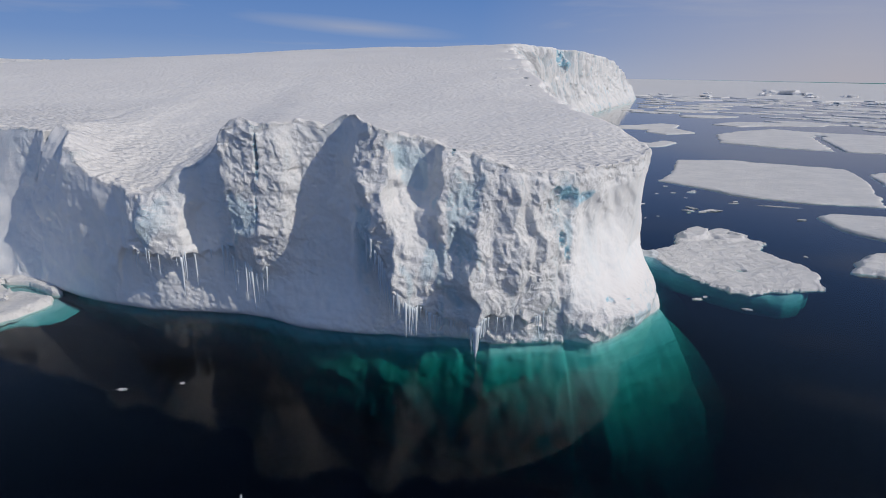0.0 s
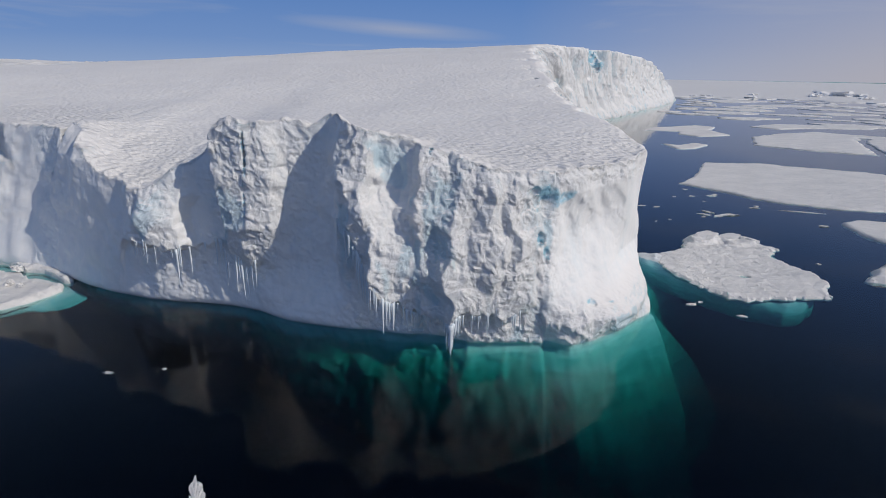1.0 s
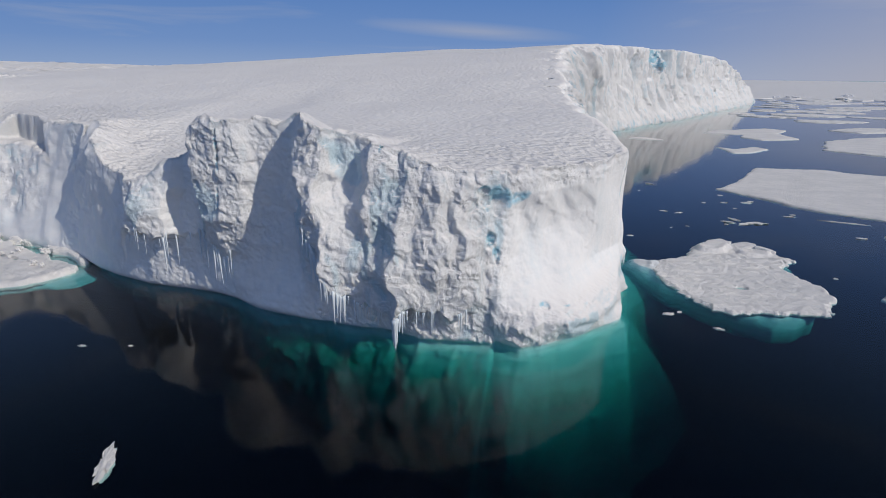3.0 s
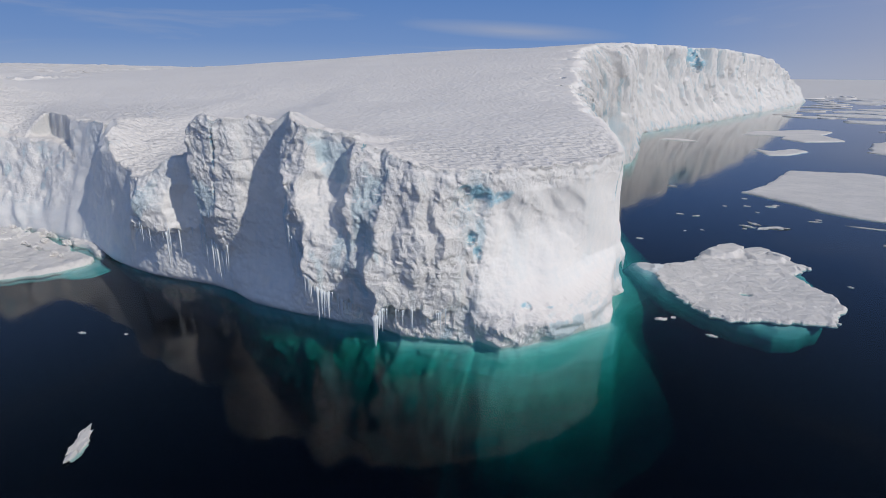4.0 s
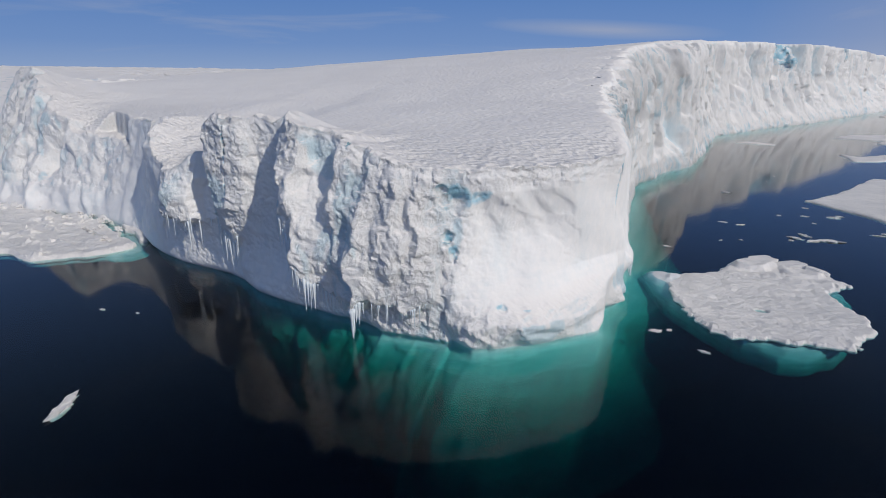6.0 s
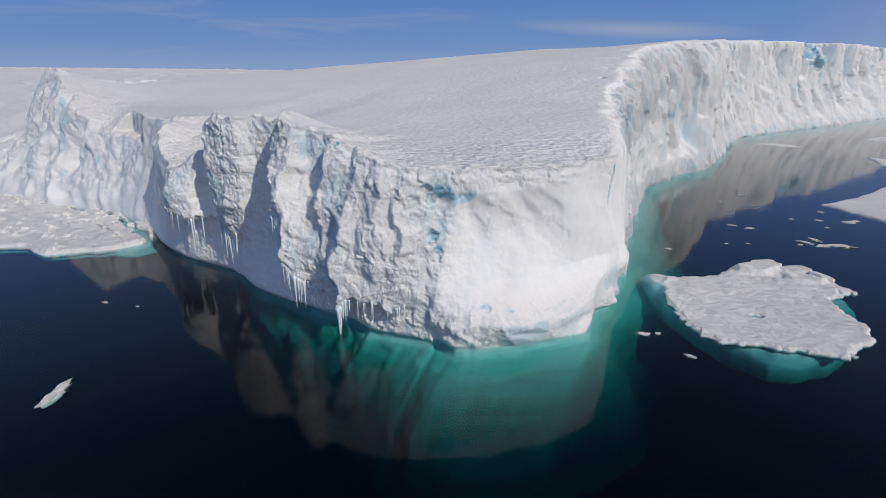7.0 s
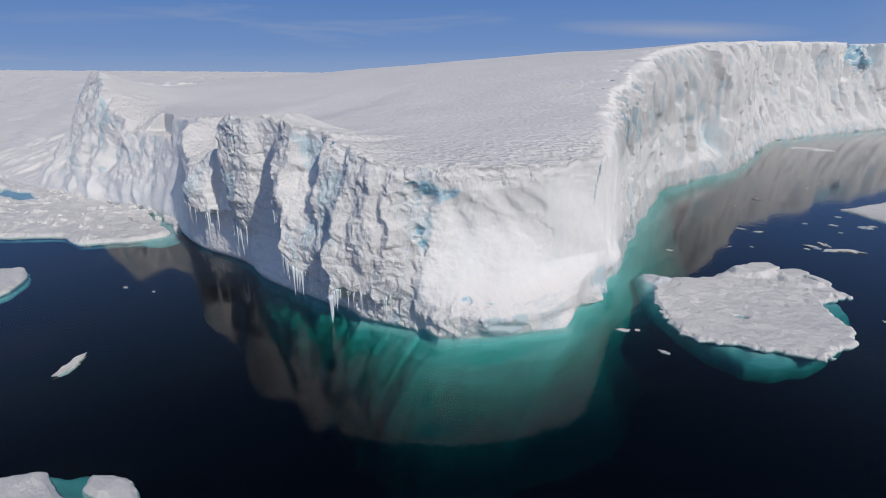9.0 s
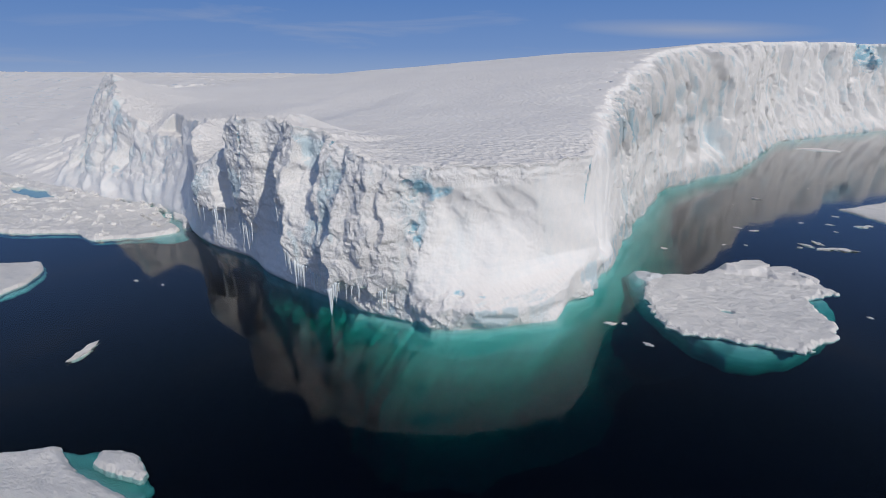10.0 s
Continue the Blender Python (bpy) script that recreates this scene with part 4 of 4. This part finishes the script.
for k in range(110):
    x = rng.choice((rng.uniform(-41, -24), rng.uniform(-12.5, -7), rng.uniform(-10, 2.5), rng.uniform(-7, 2), rng.uniform(3, 11)))
    hang(x, 0.5 + 3.4 * rng.random() ** 2.2, rng.uniform(0.05, 0.13), rng)
for k in range(22):
    y = 80.2 + 6.6 * rng.random()
    z = 3.7 + rng.uniform(-0.2, 0.2)
    icicle(float(flank(np.array([y]), np.array([z + 0.2]))[0]) - 0.12, y, z, rng.uniform(1.0, 2.6), rng.uniform(0.07, 0.14), rng)


# ---- brash ice and blocks ----
def chunk_mesh(name, a, b, h, seed, mat, flat=0.5, fine=3):
    """A rough broken lump of ice, a by b metres and h high, afloat or lying on its base."""
    bm = bmesh.new()
    bmesh.ops.create_icosphere(bm, subdivisions=fine, radius=1.0)
    shift = Vector((seed * 3.7, seed * 1.9, 0))
    for v in bm.verts:
        q = Vector(v.co)
        d = 1 + 0.6 * noise.noise(q * 1.3 + shift) + 0.40 * noise.cell(q * 2.3 + shift) - 0.2 + 0.30 * noise.noise(q * 4.3 + shift)
        x, y, z = q * d
        z = max(-flat, min(z, 0.55 + 0.35 * noise.noise(Vector((x * 2.6, y * 2.6, seed)))))
        v.co = (x * a * 0.5, y * b * 0.5, z * h)
    return from_bmesh(name, bm, mat, False)


def brash(x, y, a, b, h, turn, seed, label="small floating piece of white brash ice"):
    ob = new("brash_ice", chunk_mesh("brash_ice", a, b, h, seed, SNOW, fine=4 if a > 3.5 else 3))
    ob.location, ob.rotation_euler = (x, y, 0.02), (0, 0, radians(turn))
    return tagged(ob, label, "brash ice", "brash ice on the sea")


brash(-15.3, 27.2, 3.9, 1.15, 0.55, 118, 3, "elongated floating fragment of white ice")
for k, (x, y, a, b, h, turn) in enumerate((
        (53.4, 121.6, 3.2, 0.9, 0.25, 150), (55.2, 124.2, 2.6, 1.0, 0.3, 130), (56.2, 120.8, 2.8, 1.2, 0.3, 20), (58.9, 122.0, 4.2, 1.3, 0.4, 15), (52.4, 119.6, 0.9, 0.6, 0.2, 0),
        (33.2, 69.0, 1.5, 0.7, 0.2, 20), (34.8, 70.0, 0.6, 0.4, 0.2, 0), (38.8, 66.0, 1.2, 0.5, 0.2, -10), (-33.9, 42.5, 1.0, 0.4, 0.15, 10), (-28.6, 43.9, 0.5, 0.25, 0.12, 30),
        (62.7, 142.9, 2.8, 1.2, 0.35, 10), (57.1, 141.5, 1.6, 0.7, 0.2, 0), (68.1, 130.4, 2.6, 0.7, 0.2, 5), (75.7, 115.2, 1.8, 0.9, 0.3, 0), (78.0, 127.9, 8.0, 0.8, 0.15, -12),
        (41.8, 161.2, 2.2, 0.8, 0.4, -20), (63.8, 144.7, 1.5, 1.0, 0.2, 0), (44.3, 127.7, 1.8, 0.7, 0.2, 25), (31.6, 105.5, 1.2, 0.5, 0.15, 0), (58.2, 150.4, 1.4, 0.6, 0.2, 0),
        (41.0, 128.4, 1.6, 0.6, 0.15, 0), (69.3, 132.3, 1.5, 0.6, 0.2, 0), (30.2, 228.0, 2.5, 1.0, 0.2, 0), (61.0, 89.5, 0.8, 0.4, 0.15, 0), (52.0, 140.0, 1.0, 0.5, 0.15, 0))):
    brash(x, y, a, b, h, turn, 20 + k)
rng = random.Random(11)
for k in range(7):
    x, y = rng.uniform(34, 75), rng.uniform(112, 240)
    brash(x, y, rng.uniform(0.4, 1.2), rng.uniform(0.25, 0.6), 0.12, rng.uniform(0, 180), 60 + k)


def block(x, y, size, seed):
    ob = new("ice_block", chunk_mesh("ice_block", size, size * 0.75, size * 0.5, seed, SNOW, 0.6))
    ob.location, ob.rotation_euler = (x, y, 0.85 + size * 0.12), (radians(rng.uniform(-20, 20)), radians(rng.uniform(-20, 20)), rng.uniform(0, 6))
    return tagged(ob, "angular snowy ice block lying on the fast ice", "ice block", "ice blocks at the cliff foot")


for k in range(30):
    t = rng.random()
    x = -56 - 66 * t
    y = 62.5 + 6.5 * min(1, t * 2.4) + rng.uniform(-3.5, 1.5)
    block(x, y, rng.uniform(0.5, 1.5), 120 + k)


# ---- distant pack ice ----
def plate_mesh(name, a, b, h, seed, sides=34):
    """A flat floe with an uneven outline and low broken sides."""
    r = random.Random(seed)
    bm = bmesh.new()
    rim = []
    for k in range(sides):
        t = 2 * math.pi * k / sides
        q = 1 + 0.30 * noise.noise(Vector((math.cos(t) * 1.4, math.sin(t) * 1.4, seed))) + 0.16 * noise.noise(Vector((math.cos(t) * 4, math.sin(t) * 4, seed + 9))) + r.uniform(-0.05, 0.05)
        rim.append((a * 0.5 * math.cos(t) * q, b * 0.5 * math.sin(t) * q))
    low = [bm.verts.new((x, y, -0.3)) for x, y in rim]
    top = [bm.verts.new((x * 0.985, y * 0.985, h)) for x, y in rim]
    mid = [bm.verts.new((x * 0.6, y * 0.6, h * 1.25)) for x, y in rim]
    for k in range(sides):
        j = (k + 1) % sides
        bm.faces.new((low[k], low[j], top[j], top[k]))
        bm.faces.new((top[k], top[j], mid[j], mid[k]))
    bm.faces.new(mid)
    return from_bmesh(name, bm, SNOW, False)


for x, y, z, a, b, turn, tilt, seed in ((50.2, 100.4, 0.95, 4.6, 2.2, 5, 7, 401), (53.6, 99.6, 0.85, 3.2, 2.0, -20, -8, 402), (46.2, 100.9, 1.08, 4.2, 2.6, 20, 4, 403)):
    slab = part("raised_slab", plate_mesh("raised_slab", a, b, 0.32, seed, 18), main_floe, "tilted slab of snowy ice on the rim")
    slab.location, slab.rotation_euler = (x, y, z), (radians(tilt), radians(-tilt), radians(turn))

rng = random.Random(5)
placed = [(210, 275, 110), (190, 365, 60), (115, 320, 40)]
count = 0
while count < 120:
    r = 420 + 560 * rng.random() ** 0.6
    az = radians(rng.uniform(13, 50))
    x, y = r * math.sin(az), r * math.cos(az)
    far = (r - 420) / 560
    a = rng.uniform(24, 60) + 110 * far * rng.random()
    if x < np.interp(y, FLANK[:, 0], FLANK[:, 1]) + a * 0.55 + 6:
        a = 22
        if x < np.interp(y, FLANK[:, 0], FLANK[:, 1]) + 22:
            continue
    if r < 640 and az < radians(30) and rng.random() < 0.85:
        continue
    if any(math.hypot(x - px, y - py) < 0.46 * (a + pa) for px, py, pa in placed):
        rng.random()
        count += 0.02
        continue
    placed.append((x, y, a))
    ob = new("ice_floe", plate_mesh("far_floe", a, a * rng.uniform(0.35, 0.75), rng.uniform(0.2, 0.5), count * 3 + 1))
    ob.location, ob.rotation_euler = (x, y, 0), (0, 0, rng.uniform(-0.5, 0.5))
    tagged(ob, "flat snow-covered floe in the loose distant pack", "ice floe", "floes on the sea")
    count += 1


def pack_sheet():
    """Closed pack ice out to the horizon, with an uneven near edge."""
    bm = bmesh.new()
    rows = []
    for k, az in enumerate(np.linspace(radians(-70), radians(115), 260)):
        edge = 930 + 140 * noise.noise(Vector((k * 0.11, 0, 3))) + 50 * noise.noise(Vector((k * 0.6, 2, 3)))
        row = [(edge, -0.3), (edge + 2, 0.7)] + [(edge + d, 0.8 + 0.5 * noise.noise(Vector((k * 0.5, d * 0.01, 8)))) for d in (60, 160, 320, 600, 1000, 1700, 2600)] + [(4880, 0.8)]
        rows.append([bm.verts.new((d * math.sin(az), d * math.cos(az), z)) for d, z in row])
    for a, b in zip(rows, rows[1:]):
        for k in range(len(a) - 1):
            bm.faces.new((a[k], a[k + 1], b[k + 1], b[k]))
    bmesh.ops.recalc_face_normals(bm, faces=bm.faces)
    tagged(new("pack_ice", from_bmesh("pack_ice", bm, SNOW, False)), "pale closed pack ice reaching the horizon", "pack ice", kind="stuff")


pack_sheet()
for k, (x, y, a, h) in enumerate(((583, 1030, 60, 11), (520, 960, 34, 7), (612, 1000, 40, 7), (557, 890, 26, 5), (470, 690, 22, 3.5), (515, 690, 26, 3.5), (371, 846, 24, 4), (330, 900, 18, 3),
                                  (650, 940, 30, 5), (440, 1000, 16, 4), (300, 880, 14, 3))):
    ob = new("ice_hummock", chunk_mesh("ice_hummock", a, a * 0.6, h * 1.3, 300 + k, ICE, 0.2))
    ob.location = (x, y, 0.3)
    tagged(ob, "low broken iceberg fragment frozen into distant pack", "iceberg fragment", "hummocks in the pack")
